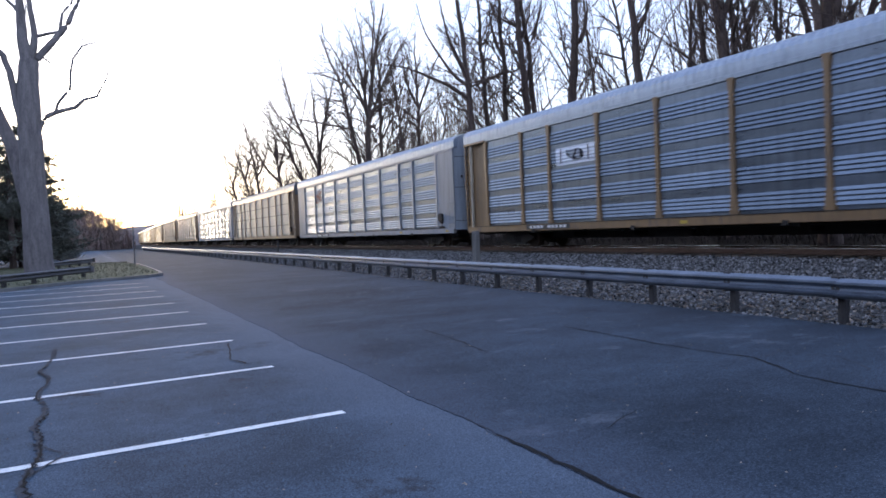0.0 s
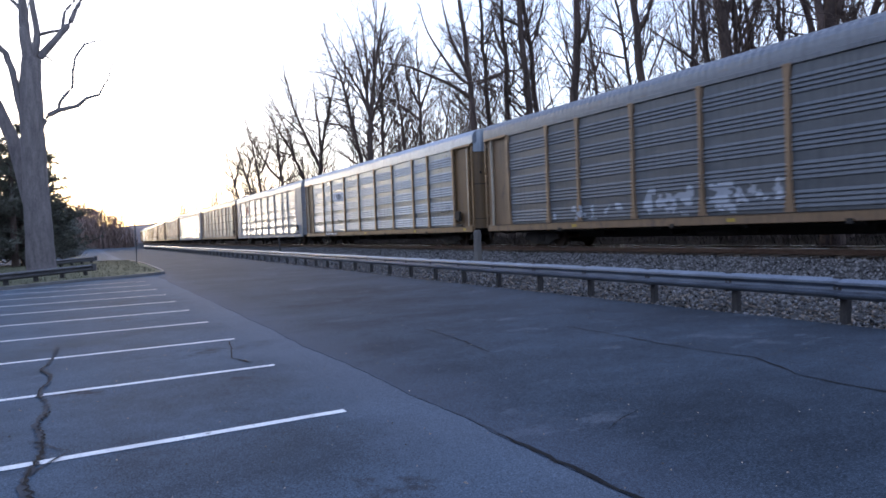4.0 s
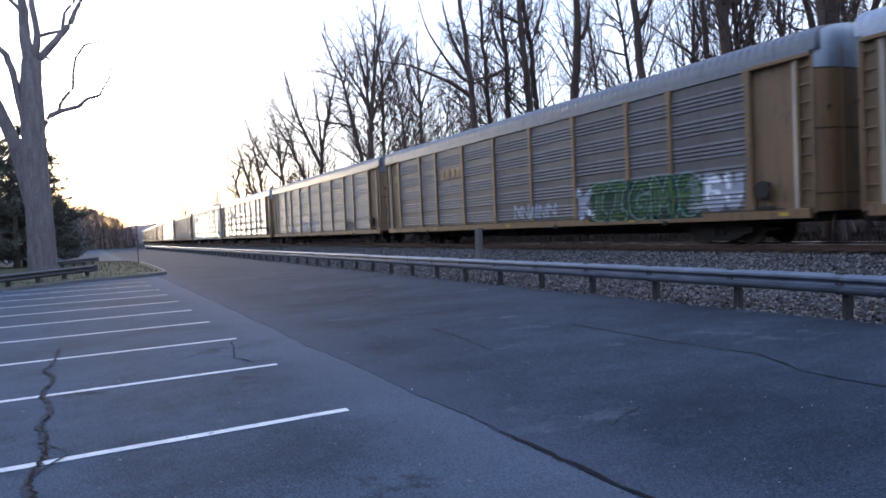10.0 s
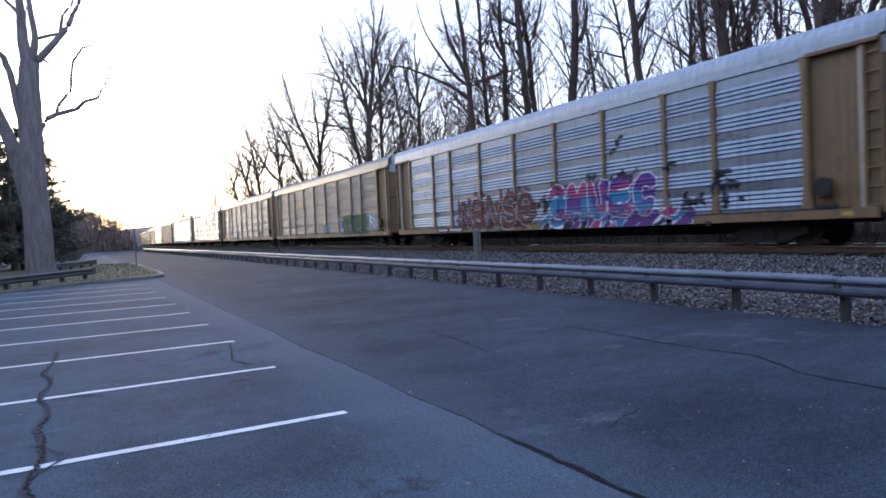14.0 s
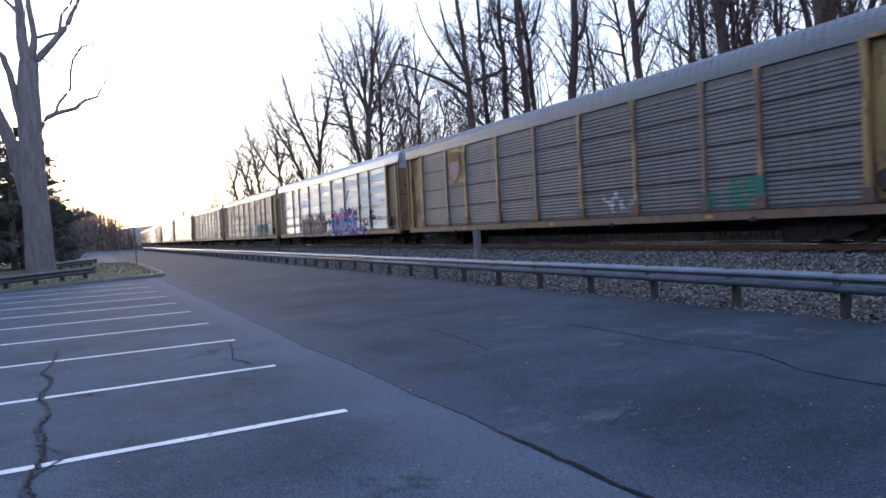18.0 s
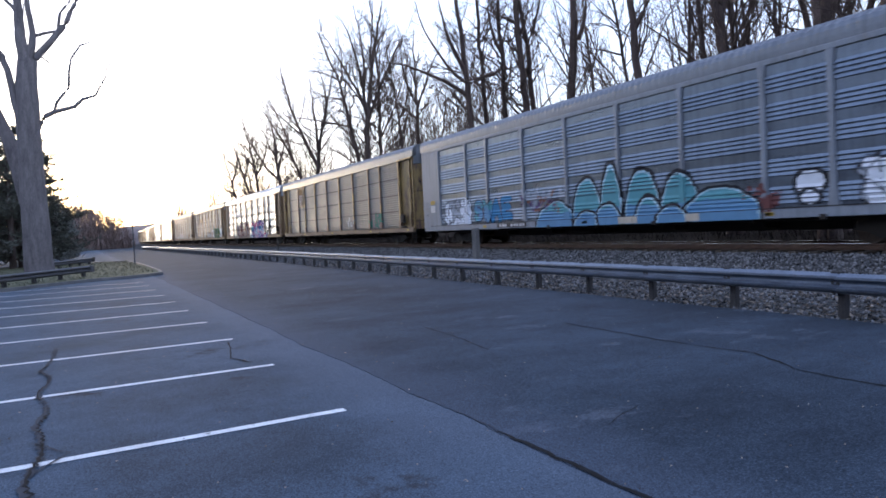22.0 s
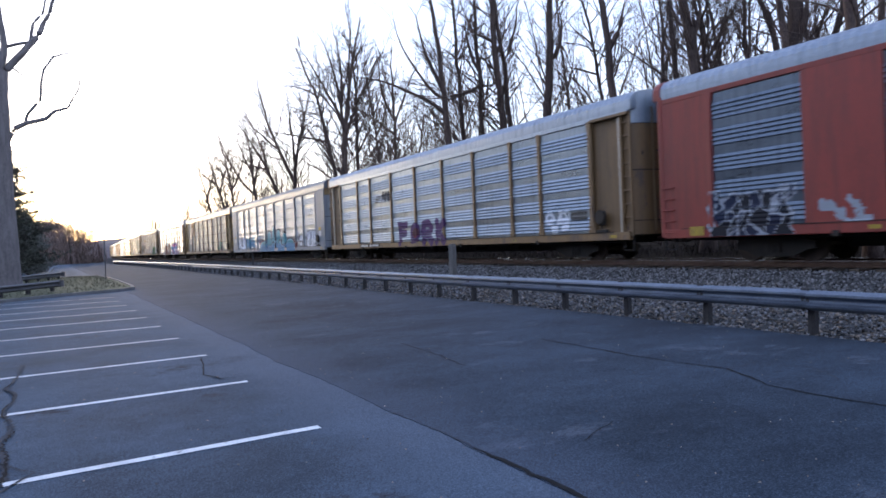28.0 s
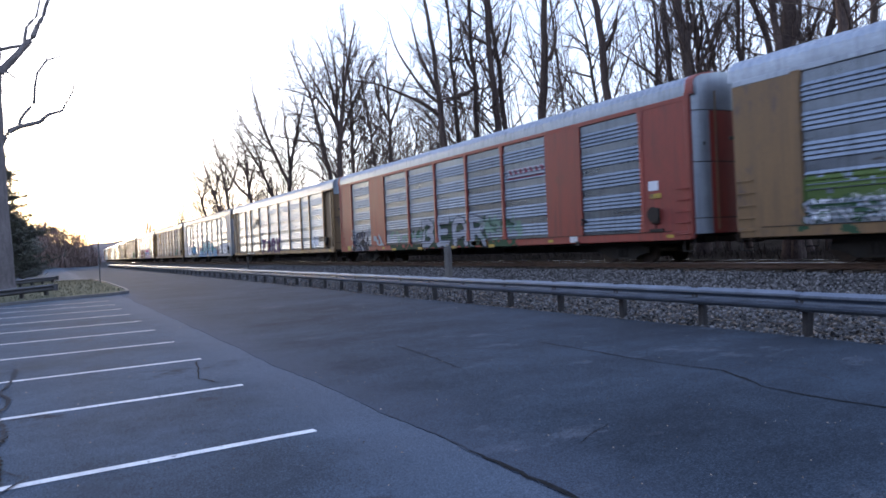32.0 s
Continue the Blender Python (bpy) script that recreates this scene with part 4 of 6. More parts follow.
def ripple(X, Y, seed, f=1.0):
    """Smooth uneven noise over a field, about -1 to 1."""
    out, amp = np.zeros(X.shape), 0.75
    for k in range(3):
        g = np.random.RandomState(seed * 13 + k).uniform(-1, 1, (64, 64))
        u, v = X * f * 1.6 * 2 ** k + 5.3 * k, Y * f * 1.6 * 2 ** k + 9.1 * k
        i, j = np.floor(u).astype(int), np.floor(v).astype(int)
        a, b = u - i, v - j
        a, b = a * a * (3 - 2 * a), b * b * (3 - 2 * b)
        i0, i1, j0, j1 = i % 64, (i + 1) % 64, j % 64, (j + 1) % 64
        out = out + amp * ((g[i0, j0] * (1 - a) + g[i1, j0] * a) * (1 - b) + (g[i0, j1] * (1 - a) + g[i1, j1] * a) * b)
        amp *= 0.5
    return out


def lettering(car, style, d0, d1, z0, z1, forms, colours, seed, bold=0.13, edge=0.05, halo=None, label="spray-painted lettering", tones=None, overlap=1.12, glint=0.0):
    """Bold spray-painted forms, each laid over the last; colours: outline, fill, second fill, the cloud behind, then any more.
    tones(X, Y) picks the fill over the field; glint is the width of a pale line along each stroke's upper side."""
    wide, high = d1 - d0, z1 - z0
    n = len(forms)

    def shade(U, W):
        X, Y = U * wide, W * high
        X2 = X + 0.10 * ripple(X, Y, seed, 0.9)
        Y2 = Y + 0.08 * ripple(X, Y, seed + 1, 0.9)
        K = np.full(U.shape, -1)
        if halo:
            blob = np.minimum(np.minimum(U, 1 - U) * wide * 1.2, np.minimum(W + 0.1, 1 - W) * high * 1.3) + 0.22 * ripple(X, Y, seed + 5, 2.0)
            K[blob > halo] = 3
        w = wide / n
        fill = tones(X, Y) if tones else np.where(ripple(X, Y, seed + 9, 1.6) > 0.12, 2, 1)
        order = list(range(0, n, 2)) + list(range(1, n, 2))
        for i in order:
            r = rnd(seed, i)
            tilt, lift = r.uniform(-0.22, 0.22), r.uniform(-0.05, 0.05)
            m = bold + edge
            sx, sy = w * overlap - 2 * m, high - 2 * m
            LX = (X2 - i * w - m + w * (overlap - 1) / 2) / sx + tilt * (W - 0.5)
            LY = (Y2 - m - lift) / sy
            best = stroke_distance(LX * sx, LY * sy, [[(p * sx, q * sy) for p, q in line] for line in FORMS[forms[i]]])
            K[best < bold + edge] = 0
            inside = best < bold
            K[inside] = fill[inside]
            if glint:
                K[(best < glint) & inside] = len(colours) - 1
        return K
    return painted(car, style, d0, d1, z0, z1, shade, [SPRAY[c] for c in colours], "graffiti", label)


def shards(car, style, d0, d1, z0, z1, colours, seed, cells=34, ragged=0.3, line=0.05, lean=0.45, label="spray-painted piece"):
    """An interlocked spray-painted piece: slanting cells of several colours with lines between; colours: line, then fills."""
    wide, high = d1 - d0, z1 - z0
    r = rnd(seed, 5)
    seeds = [(r.uniform(0, wide), r.uniform(-0.1, 1.1) * high) for _ in range(cells)]
    tone = [r.randrange(1, len(colours)) for _ in range(cells)]

    def shade(U, W):
        X, Y = U * wide, W * high
        SX = X - lean * (Y - high / 2) + 0.12 * ripple(X, Y, seed, 1.5)
        SY = Y + 0.10 * ripple(X, Y, seed + 1, 1.5)
        D = np.stack([np.hypot((SX - a) * 1.5, SY - b) for a, b in seeds])
        order = np.sort(D, axis=0)
        K = np.array(tone)[np.argmin(D, axis=0)]
        K = np.where(order[1] - order[0] < line * 2, 0, K)
        body = np.minimum(np.minimum(U, 1 - U) * wide, (1 - W) * high * 1.2) + 0.24 * ripple(X, Y, seed + 3, 2.2)
        return np.where(body > ragged, K, np.where(body > ragged - 0.07, 0, -1))
    return painted(car, style, d0, d1, z0, z1, shade, [SPRAY[c] for c in colours], "graffiti", label)


def bubbles(car, style, d0, d1, z0, z1, rounds, colours, seed, label="spray-painted bubble forms"):
    """Overlapping round forms with dark outlines; rounds: (u, w, ru, rw) shares of the field."""
    wide, high = d1 - d0, z1 - z0

    def shade(U, W):
        K = np.full(U.shape, -1)
        X, Y = U * wide, W * high
        for i, (u, w, ru, rw) in enumerate(rounds):
            q = np.hypot((U - u) / ru, (W - w) / rw) + 0.05 * ripple(X, Y, seed + i, 1.5)
            line = 0.07 / min(ru * wide, rw * high)
            K[q < 1 + line] = 0
            K[q < 1 - line * 0.3] = 1
            K[(q < 1 - line * 0.3) & (W + 0.05 * ripple(X, Y, seed + 20 + i, 1.2) < 0.27)] = 2
            if len(colours) > 3:
                K[(q < 1 - line * 0.3) & (q > 1 - line * 0.9)] = 3
        return K
    return painted(car, style, d0, d1, z0, z1, shade, [SPRAY[c] for c in colours], "graffiti", label)


def smear(car, style, d0, d1, z0, z1, colour, seed, cover=0.0, label="faded spray-painted smear"):
    wide, high = d1 - d0, z1 - z0

    def shade(U, W):
        e = np.minimum(np.minimum(U, 1 - U) * wide, np.minimum(W, 1 - W) * high)
        return np.where(ripple(U * wide, W * high, seed, 3.0) + np.minimum(e * 1.2, 0.5) > 0.35 - cover, 0, -1)
    return painted(car, style, d0, d1, z0, z1, shade, [SPRAY[colour]], "graffiti", label, 0.045)


def bars(car, style, d0, d1, z0, z1, n, mat, name="lettering_bar", seed=0, label=""):
    """Illegible small lettering: short plain bars on the car's side."""
    r = rnd(seed, 41)
    w = (d1 - d0) / n
    bm = bmesh.new()
    for i in range(n):
        if n > 5 and i == n // 2 - 1:
            continue
        d = d0 + w * (i + 0.5)
        x = min(side_x(d, z0 + (z1 - z0) * q / 12, style) for q in range(13)) - 0.006
        box(bm, x - 0.003, x, HALF - d - w * 0.34, HALF - d + w * 0.34, z0, z1)
    return part(name, bm, P[mat], car, label)


def sheet(car, style, d0, d1, z0, z1, mat, name, label="", out=0.006):
    x = min(side_x(d0 + (d1 - d0) * k / 6, z0 + (z1 - z0) * j / 8, style) for k in range(7) for j in range(9)) - out
    return part(name, one_box(x - 0.004, x + 0.004, HALF - d1, HALF - d0, z0, z1), P[mat], car, label)


def decorate():
    c = {k: v[0] for k, v in TRAIN.items()}
    st = ORDER
    white4 = lambda k, d0, d1, z0, z1: painted(c[k], st[k], d0, d1, z0, z1, lambda U, W: np.where(np.sin(W * 6.28 * 4.0) > -0.8, 0, -1), [SPRAY["white"]], "emblem", "white rectangular owner's emblem")
    # 0: white emblem with a black device between brackets, number bars on the sill
    white4(0, 6.6, 8.85, 3.22, 3.9)
    lettering(c[0], st[0], 7.2, 8.3, 3.36, 3.78, ("ring",), ("black", "black", "smear", "black"), 7, 0.10, 0.03, None, "black device between brackets").location.x = -0.012
    for d in (6.9, 8.5):
        sheet(c[0], st[0], d, d + 0.06, 3.3, 3.85, "black", "emblem_bracket")
    for k in (0, 3, 6, 8, -1):
        sheet(c[k], st[k], 4.6 if k else 4.55, 7.4, 0.78, 0.96, "black", "number_plate", "black strip with illegible white lettering", 0.002)
        bars(c[k], st[k], 4.75, 7.2, 0.82, 0.93, 10, "white", "number_bar")
    # 1: washed-out smears and a dark scrawl
    for i, (d0, d1) in enumerate(((9.3, 11.8), (12.1, 14.6))):
        smear(c[1], st[1], d0, d1, 1.05, 2.0, "smear", 5 + i, 0.1)
    lettering(c[1], st[1], 20.5, 22.2, 1.05, 1.65, ("comb_wave", "ring", "zig", "ring"), ("black", "black", "black", "black"), 3, 0.04, 0.01, label="dark spray-painted scrawl")
    smear(c[1], st[1], 4.4, 8.8, 1.05, 1.6, "smear", 9, -0.1)
    # 2: faded yellow emblem, a white scrawl, a large green piece
    bars(c[2], st[2], 6.6, 8.9, 3.36, 3.86, 4, "mustard", "emblem", label="faded yellow emblem")
    lettering(c[2], st[2], 13.3, 16.3, 1.1, 1.72, ("zig", "zig", "comb_wave", "zig", "zig"), ("smear", "smear", "smear", "smear"), 31, 0.035, 0.02, None, "white spray-painted scrawl")
    smear(c[2], st[2], 13.5, 16.4, 1.05, 1.7, "smear", 32, -0.25)
    lettering(c[2], st[2], 17.6, 18.6, 0.95, 2.15, ("fork",), ("smear", "white", "smear", "smear"), 33, 0.1, 0.05, None, "white spray-painted tag")
    lettering(c[2], st[2], 22.8, 24.9, 1.02, 2.15, ("post", "comb", "pot"), ("smear", "smear", "white", "smear"), 34, 0.1, 0.05, 0.3, "white spray-painted tag")
    lettering(c[2], st[2], 18.3, 23.5, 0.86, 2.28, ("post", "post", "gate", "range", "eye"), ("mint", "green", "bottle", "bottle", "lime"), 36, 0.15, 0.05, 0.10, "dark green spray-painted piece edged in pale green", overlap=1.25, glint=0.03)
    smear(c[2], st[2], 17.6, 23.0, 0.76, 1.02, "mint", 37, -0.15)
    sheet(c[2], st[2], 0.55, 1.15, 3.7, 4.1, "mustard", "label", "faded yellow label")
    # 3: brown piece, pink, blue and purple piece with black splashes
    white4(3, 6.35, 8.85, 3.25, 3.85)
    smear(c[3], st[3], 6.6, 8.2, 0.95, 2.3, "violet", 52, -0.05)
    smear(c[3], st[3], 8.0, 13.2, 2.1, 2.75, "brown", 53, -0.2)
    lettering(c[3], st[3], 6.8, 13.3, 0.74, 2.45, ("zig", "eye", "zig", "wave", "eye"), ("cream", "brown", "umber", "umber", "rust"), 51, 0.15, 0.045, 0.42, "dark red-brown spray-painted letters edged in cream", overlap=1.3, glint=0.022)
    smear(c[3], st[3], 12.9, 14.4, 1.3, 2.1, "black", 55, -0.1)
    shards(c[3], st[3], 13.7, 21.5, 0.73, 1.3, ("white", "purple", "pink", "navy", "purple", "pink", "blue"), 57, 26, 0.05, 0.022, 0.9, "purple, pink and blue spray-painted foot of the piece")

    def cake(X, Y):
        h = Y + 0.14 * ripple(X, Y, 61, 0.7)
        low = np.where(ripple(X, Y, 62, 0.6) > 0.0, 4, 2)
        return np.where(h > 0.98, np.where(ripple(X, Y, 63, 0.35) > -0.35, 1, 4), np.where(h > 0.5, np.where(ripple(X, Y, 64, 0.8) > 0.05, 2, 4), np.where(ripple(X, Y, 65, 0.6) > 0.1, 1, low)))
    lettering(c[3], st[3], 14.2, 20.0, 0.98, 2.52, ("gate", "range", "pot", "comb", "hook"), ("white", "pink", "blue", "purple", "purple"), 58, 0.215, 0.04, 0.16, "pink, blue and purple spray-painted letters edged in white", tones=cake, overlap=1.2)
    smear(c[3], st[3], 14.3, 20.8, 2.25, 2.75, "black", 58, -0.12)
    smear(c[3], st[3], 20.7, 23.4, 1.0, 2.3, "black", 59, -0.15)
    smear(c[3], st[3], 17.8, 18.5, 3.2, 3.9, "black", 60, -0.1)
    # 4: a shield on a yellow ground, green tags
    sheet(c[4], st[4], 4.45, 5.98, 3.1, 4.85, "mustard", "emblem_plate", "faded yellow plate")

    def shield(U, W):
        edge = np.where(W > 0.35, 0.5, 0.5 * np.sqrt(np.clip(W / 0.35, 0, 1)))
        inside = np.abs(U - 0.5) < edge
        K = np.where(W > 0.66, 0, np.where(np.sin(U * 6.28 * 6) > 0, 1, 2))
        return np.where(inside, K, -1)
    painted(c[4], st[4], 4.7, 5.72, 3.25, 4.65, shield, [SPRAY["ochre"], SPRAY["rust"], SPRAY["cream"]], "emblem", "faded shield with a dark top over stripes", 0.04, flat=-1.672)
    smear(c[4], st[4], 20.9, 22.5, 1.02, 2.1, "teal", 71, -0.12, "green spray-painted tag")
    smear(c[4], st[4], 20.2, 20.75, 1.1, 1.6, "teal", 72, 0.2)
    smear(c[4], st[4], 15.5, 17.7, 1.05, 1.9, "smear", 73, -0.12)
    # 5: white and blue tags, pale blue bubbles, white letters, labels
    shards(c[5], st[5], 1.85, 4.75, 1.0, 2.25, ("black", "white", "smear", "white"), 81, 22, 0.2, 0.016, 0.1, "white spray-painted tag outlined in black")
    lettering(c[5], st[5], 4.85, 6.5, 1.0, 2.12, ("wave", "comb_wave"), ("navy", "sky", "aqua", "blue"), 83, 0.13, 0.04, None, "pale blue spray-painted tag", overlap=1.2)
    lettering(c[5], st[5], 6.35, 8.15, 1.0, 2.15, ("peak", "comb"), ("navy", "blue", "blue", "blue"), 84, 0.15, 0.03, None, "blue spray-painted tag", overlap=1.2)
    smear(c[5], st[5], 8.3, 12.0, 1.5, 2.35, "smear", 82, -0.25)
    rounds = [((a + b) / 2 / 11.0 - 9.3 / 11.0, w, (b - a) / 22.0, h / 2.25 - w) for a, b, h, w in ((9.9, 12.35, 1.0, 0.0), (12.2, 13.75, 1.72, 0.2), (13.75, 14.85, 2.12, 0.2), (15.0, 16.55, 1.82, 0.2), (16.6, 18.1, 1.6, 0.2), (17.5, 20.25, 1.0, 0.0), (13.4, 14.8, 0.75, 0.0), (15.4, 16.65, 0.9, 0.0), (12.3, 13.6, 0.55, 0.0), (16.4, 17.7, 0.55, 0.0))]
    bubbles(c[5], st[5], 9.3, 20.3, 0.72, 2.97, rounds, ("black", "sky", "aqua", "frost"), 85, "pale blue spray-painted bubble forms outlined in black")
    sheet(c[5], st[5], 17.62, 18.15, 0.74, 0.97, "cream", "patch", "pale patch over the sill", 0.004)
    sheet(c[5], st[5], 14.68, 15.58, 0.74, 0.97, "cream", "patch", "pale patch over the sill", 0.004)
    sheet(c[5], st[5], 6.95, 9.2, 0.77, 0.96, "black", "number_plate", "black strip with illegible white lettering", 0.002)
    bars(c[5], st[5], 7.1, 9.1, 0.81, 0.92, 9, "white", "number_bar")
    smear(c[5], st[5], 8.6, 11.6, 1.1, 2.2, "violet", 86, -0.35)
    smear(c[5], st[5], 9.2, 11.9, 1.2, 2.3, "rust", 87, -0.32)
    smear(c[5], st[5], 19.6, 21.2, 0.74, 1.7, "brown", 88, -0.05)
    bubbles(c[5], st[5], 21.1, 22.15, 1.05, 2.0, ((0.5, 0.6, 0.4, 0.36), (0.5, 0.2, 0.25, 0.2)), ("black", "white", "white"), 89, "round white spray-painted form")
    shards(c[5], st[5], 22.7, 25.1, 0.98, 2.25, ("black", "white", "white", "smear"), 91, 18, 0.2, 0.016, 0.1, "white spray-painted piece outlined in black")
    for d0 in (0.5, 25.75):
        sheet(c[5], st[5], d0, d0 + 0.5, 2.12, 2.32, "yellow", "label", "yellow warning label")
        bars(c[5], st[5], d0 + 0.06, d0 + 0.44, 2.2, 2.24, 4, "black", "label_bar")
        sheet(c[5], st[5], d0 + 0.03, d0 + 0.5, 1.7, 2.06, "white", "notice", "white notice")
    # 6: dark emblem, purple letters, a dark grid of stencils
    for q in range(3):
        bars(c[6], st[6], 6.75 + 0.12 * q, 7.5 + 0.12 * q, 3.34 + 0.16 * q, 3.42 + 0.16 * q, 1, "black", "emblem")
    lettering(c[6], st[6], 7.8, 9.0, 3.35, 3.95, ("zig", "wave"), ("black", "black", "black", "black"), 101, 0.09, 0.01, label="black slanted emblem")
    lettering(c[6], st[6], 9.7, 15.1, 0.74, 2.1, ("F", "ring", "R", "fork"), ("violet", "violet", "violet", "violet"), 103, 0.18, 0.02, label="purple spray-painted lettering", overlap=1.02)
    bubbles(c[6], st[6], 11.2, 12.4, 1.1, 1.8, ((0.5, 0.5, 0.35, 0.4),), ("violet", "maroon", "red"), 104, "dark red spray-painted spot").location.x = -0.008
    smear(c[6], st[6], 0.62, 1.38, 2.3, 4.4, "black", 108, -0.28, "dark spray-painted scrawl")
    bars(c[6], st[6], 24.0, 24.85, 1.5, 1.62, 5, "black", "stencil")
    bars(c[6], st[6], 24.0, 24.85, 1.68, 1.80, 5, "black", "stencil")
    smear(c[6], st[6], 22.5, 23.9, 1.05, 1.9, "white", 107, 0.15)
    # 7: green and white piece, red emblem, tags near the leading end
    smear(c[7], st[7], 6.7, 10.9, 0.99, 1.75, "mint", 112, -0.05, "pale green spray-painted cloud")
    smear(c[7], st[7], 15.6, 18.7, 0.99, 2.05, "mint", 113, 0.0, "pale green spray-painted cloud")
    smear(c[7], st[7], 15.2, 18.4, 1.2, 2.15, "bottle", 121, -0.25, "dark green spray-painted cloud")
    smear(c[7], st[7], 8.8, 10.8, 1.0, 1.9, "green", 122, -0.2)
    for d0, d1, tone in ((6.8, 10.5, "bottle"), (16.3, 18.4, "green")):
        smear(c[7], st[7], d0, d1, 0.72, 0.99, tone, 114, 0.6, "dark green spray paint along the sill")
    smear(c[7], st[7], 15.0, 16.4, 0.72, 1.08, "ochre", 115, 0.5, "brown spray paint along the sill")
    lettering(c[7], st[7], 10.25, 16.25, 0.72, 2.22, ("B", "comb", "arch", "R"), ("navy", "smear", "smear", "bottle"), 111, 0.145, 0.045, 0.24, "silver spray-painted letters edged in black on dark green", overlap=1.08)
    for d in (7.0, 10.0, 13.3, 16.35):
        sheet(c[7], st[7], d, d + 0.5, 0.70, 0.82, "yellow", "reflector", "yellow reflector on the sill", 0.012)
    painted(c[7], st[7], 17.85, 20.2, 3.42, 3.84, lambda U, W: np.where(np.abs(W - 0.5) < 0.46, np.where(W < 0.24, 0, np.where((np.abs(W - 0.62) < 0.26) & (np.sin(U * 44 + W * 5) > -0.1), 0, 1)), -1), [SPRAY["red"], SPRAY["smear"], SPRAY["navy"]], "emblem", "red emblem with a pale device")
    shards(c[7], st[7], 1.3, 4.0, 0.74, 2.05, ("smear", "navy", "black", "navy"), 116, 34, 0.16, 0.022, 0.25, "black spray-painted piece with pale lines")
    smear(c[7], st[7], 4.5, 5.85, 1.0, 1.65, "smear", 117, 0.05, "white spray-painted scrawl")
    sheet(c[7], st[7], 0.72, 1.2, 0.78, 1.05, "yellow", "label", "yellow reflector")
    sheet(c[7], st[7], 25.4, 25.85, 2.05, 2.2, "yellow", "label", "yellow warning label")
    bubbles(c[7], st[7], 25.35, 25.75, 2.3, 2.6, ((0.5, 0.5, 0.45, 0.45),), ("white", "white", "white"), 119, "round white label")
    smear(c[7], st[7], 22.2, 23.6, 1.3, 1.7, "black", 120, -0.2)
    sheet(c[7], st[7], 21.6, 22.0, 0.76, 0.98, "white", "notice", "small white notice", 0.002)
    # 8: green piece along the foot
    smear(c[8], st[8], 1.55, 9.2, 1.6, 2.25, "lime", 132, 0.45, "olive green spray-painted cloud")
    smear(c[8], st[8], 1.3, 6.0, 0.74, 0.97, "green", 133, 0.1)
    smear(c[8], st[8], 1.55, 9.2, 1.02, 1.75, "green", 134, -0.05)
    lettering(c[8], st[8], 1.5, 9.0, 1.02, 1.76, ("wave", "eye", "zig", "hook", "wave", "comb_wave", "eye") * 3, ("bottle", "smear", "white", "green"), 131, 0.055, 0.03, None, "white spray-painted squiggles on green", overlap=1.45)
    # -1: brown emblem on the leading bays
    smear(c[-1], st[-1], 4.4, 6.0, 3.4, 4.4, "rust", 141, 0.3, "faded rust-red emblem")


decorate()


# ---- trees ----
def tube(V, F, pts, radii, sides):
    """A tapered limb along points."""
    b = len(V)
    up = Vector((0.31, 0.17, 0.93))
    for i, p in enumerate(pts):
        d = (pts[min(i + 1, len(pts) - 1)] - pts[max(i - 1, 0)])
        d = d.normalized() if d.length else Vector((0, 0, 1))
        e = d.cross(up if abs(d.dot(up)) < 0.95 else Vector((1, 0, 0))).normalized()
        g = d.cross(e)
        for k in range(sides):
            a = 2 * math.pi * k / sides
            V.append(tuple(p + (e * math.cos(a) + g * math.sin(a)) * radii[i]))
    for i in range(len(pts) - 1):
        for k in range(sides):
            F.append((b + i * sides + k, b + i * sides + (k + 1) % sides, b + (i + 1) * sides + (k + 1) % sides, b + (i + 1) * sides + k))


def limb(V, F, r, p, d, length, rad, level, top, children, wild=0.25, rise=0.12, spread=1.0, first=0.42, lean_to=(0.3, 0.72), twig=0.002):
    """A curving limb and, below top level, its branches."""
    n = (9, 6, 4, 2, 1)[level]
    pts, radii = [p.copy()], [rad]
    for i in range(n):
        d = (d + Vector((r.gauss(0, 1), r.gauss(0, 1), r.gauss(0, 0.6))) * wild * (0.16 if level == 0 else 0.62) + Vector((0, 0, rise))).normalized()
        p = p + d * length / n
        pts.append(p)
        radii.append(rad * (1 - 0.72 * ((i + 1) / n) ** (1.0 if level else 1.2)))
    tube(V[min(level, 1)], F[min(level, 1)], pts, radii, (10, 6, 4, 3, 3)[level])
    if level >= top:
        return
    m = children[level]
    for c in range(m):
        t = (first if level == 0 else 0.15) + (1 - first if level == 0 else 0.85) * (c + r.random()) / m
        i = min(int(t * n), n - 1)
        u = t * n - i
        q = pts[i].lerp(pts[i + 1], u)
        rr = radii[i] + (radii[i + 1] - radii[i]) * u
        axis = (pts[i + 1] - pts[i]).normalized()
        side = axis.orthogonal().normalized()
        side.rotate(Matrix.Rotation(r.uniform(0, 2 * math.pi), 3, axis))
        lean = r.uniform(*lean_to) if level == 0 else r.uniform(0.3, 0.75)
        dd = (axis * math.cos(lean) + side * math.sin(lean)).normalized()
        ll = length * (r.uniform(0.22, 0.42) * spread if level == 0 else r.uniform(0.38, 0.68)) * (1.15 - 0.5 * t)
        limb(V, F, r, q, dd, ll, min(rr * 0.6, ll * 0.011 + twig), level + 1, top, children, wild, 0.07, lean_to=lean_to, twig=twig)


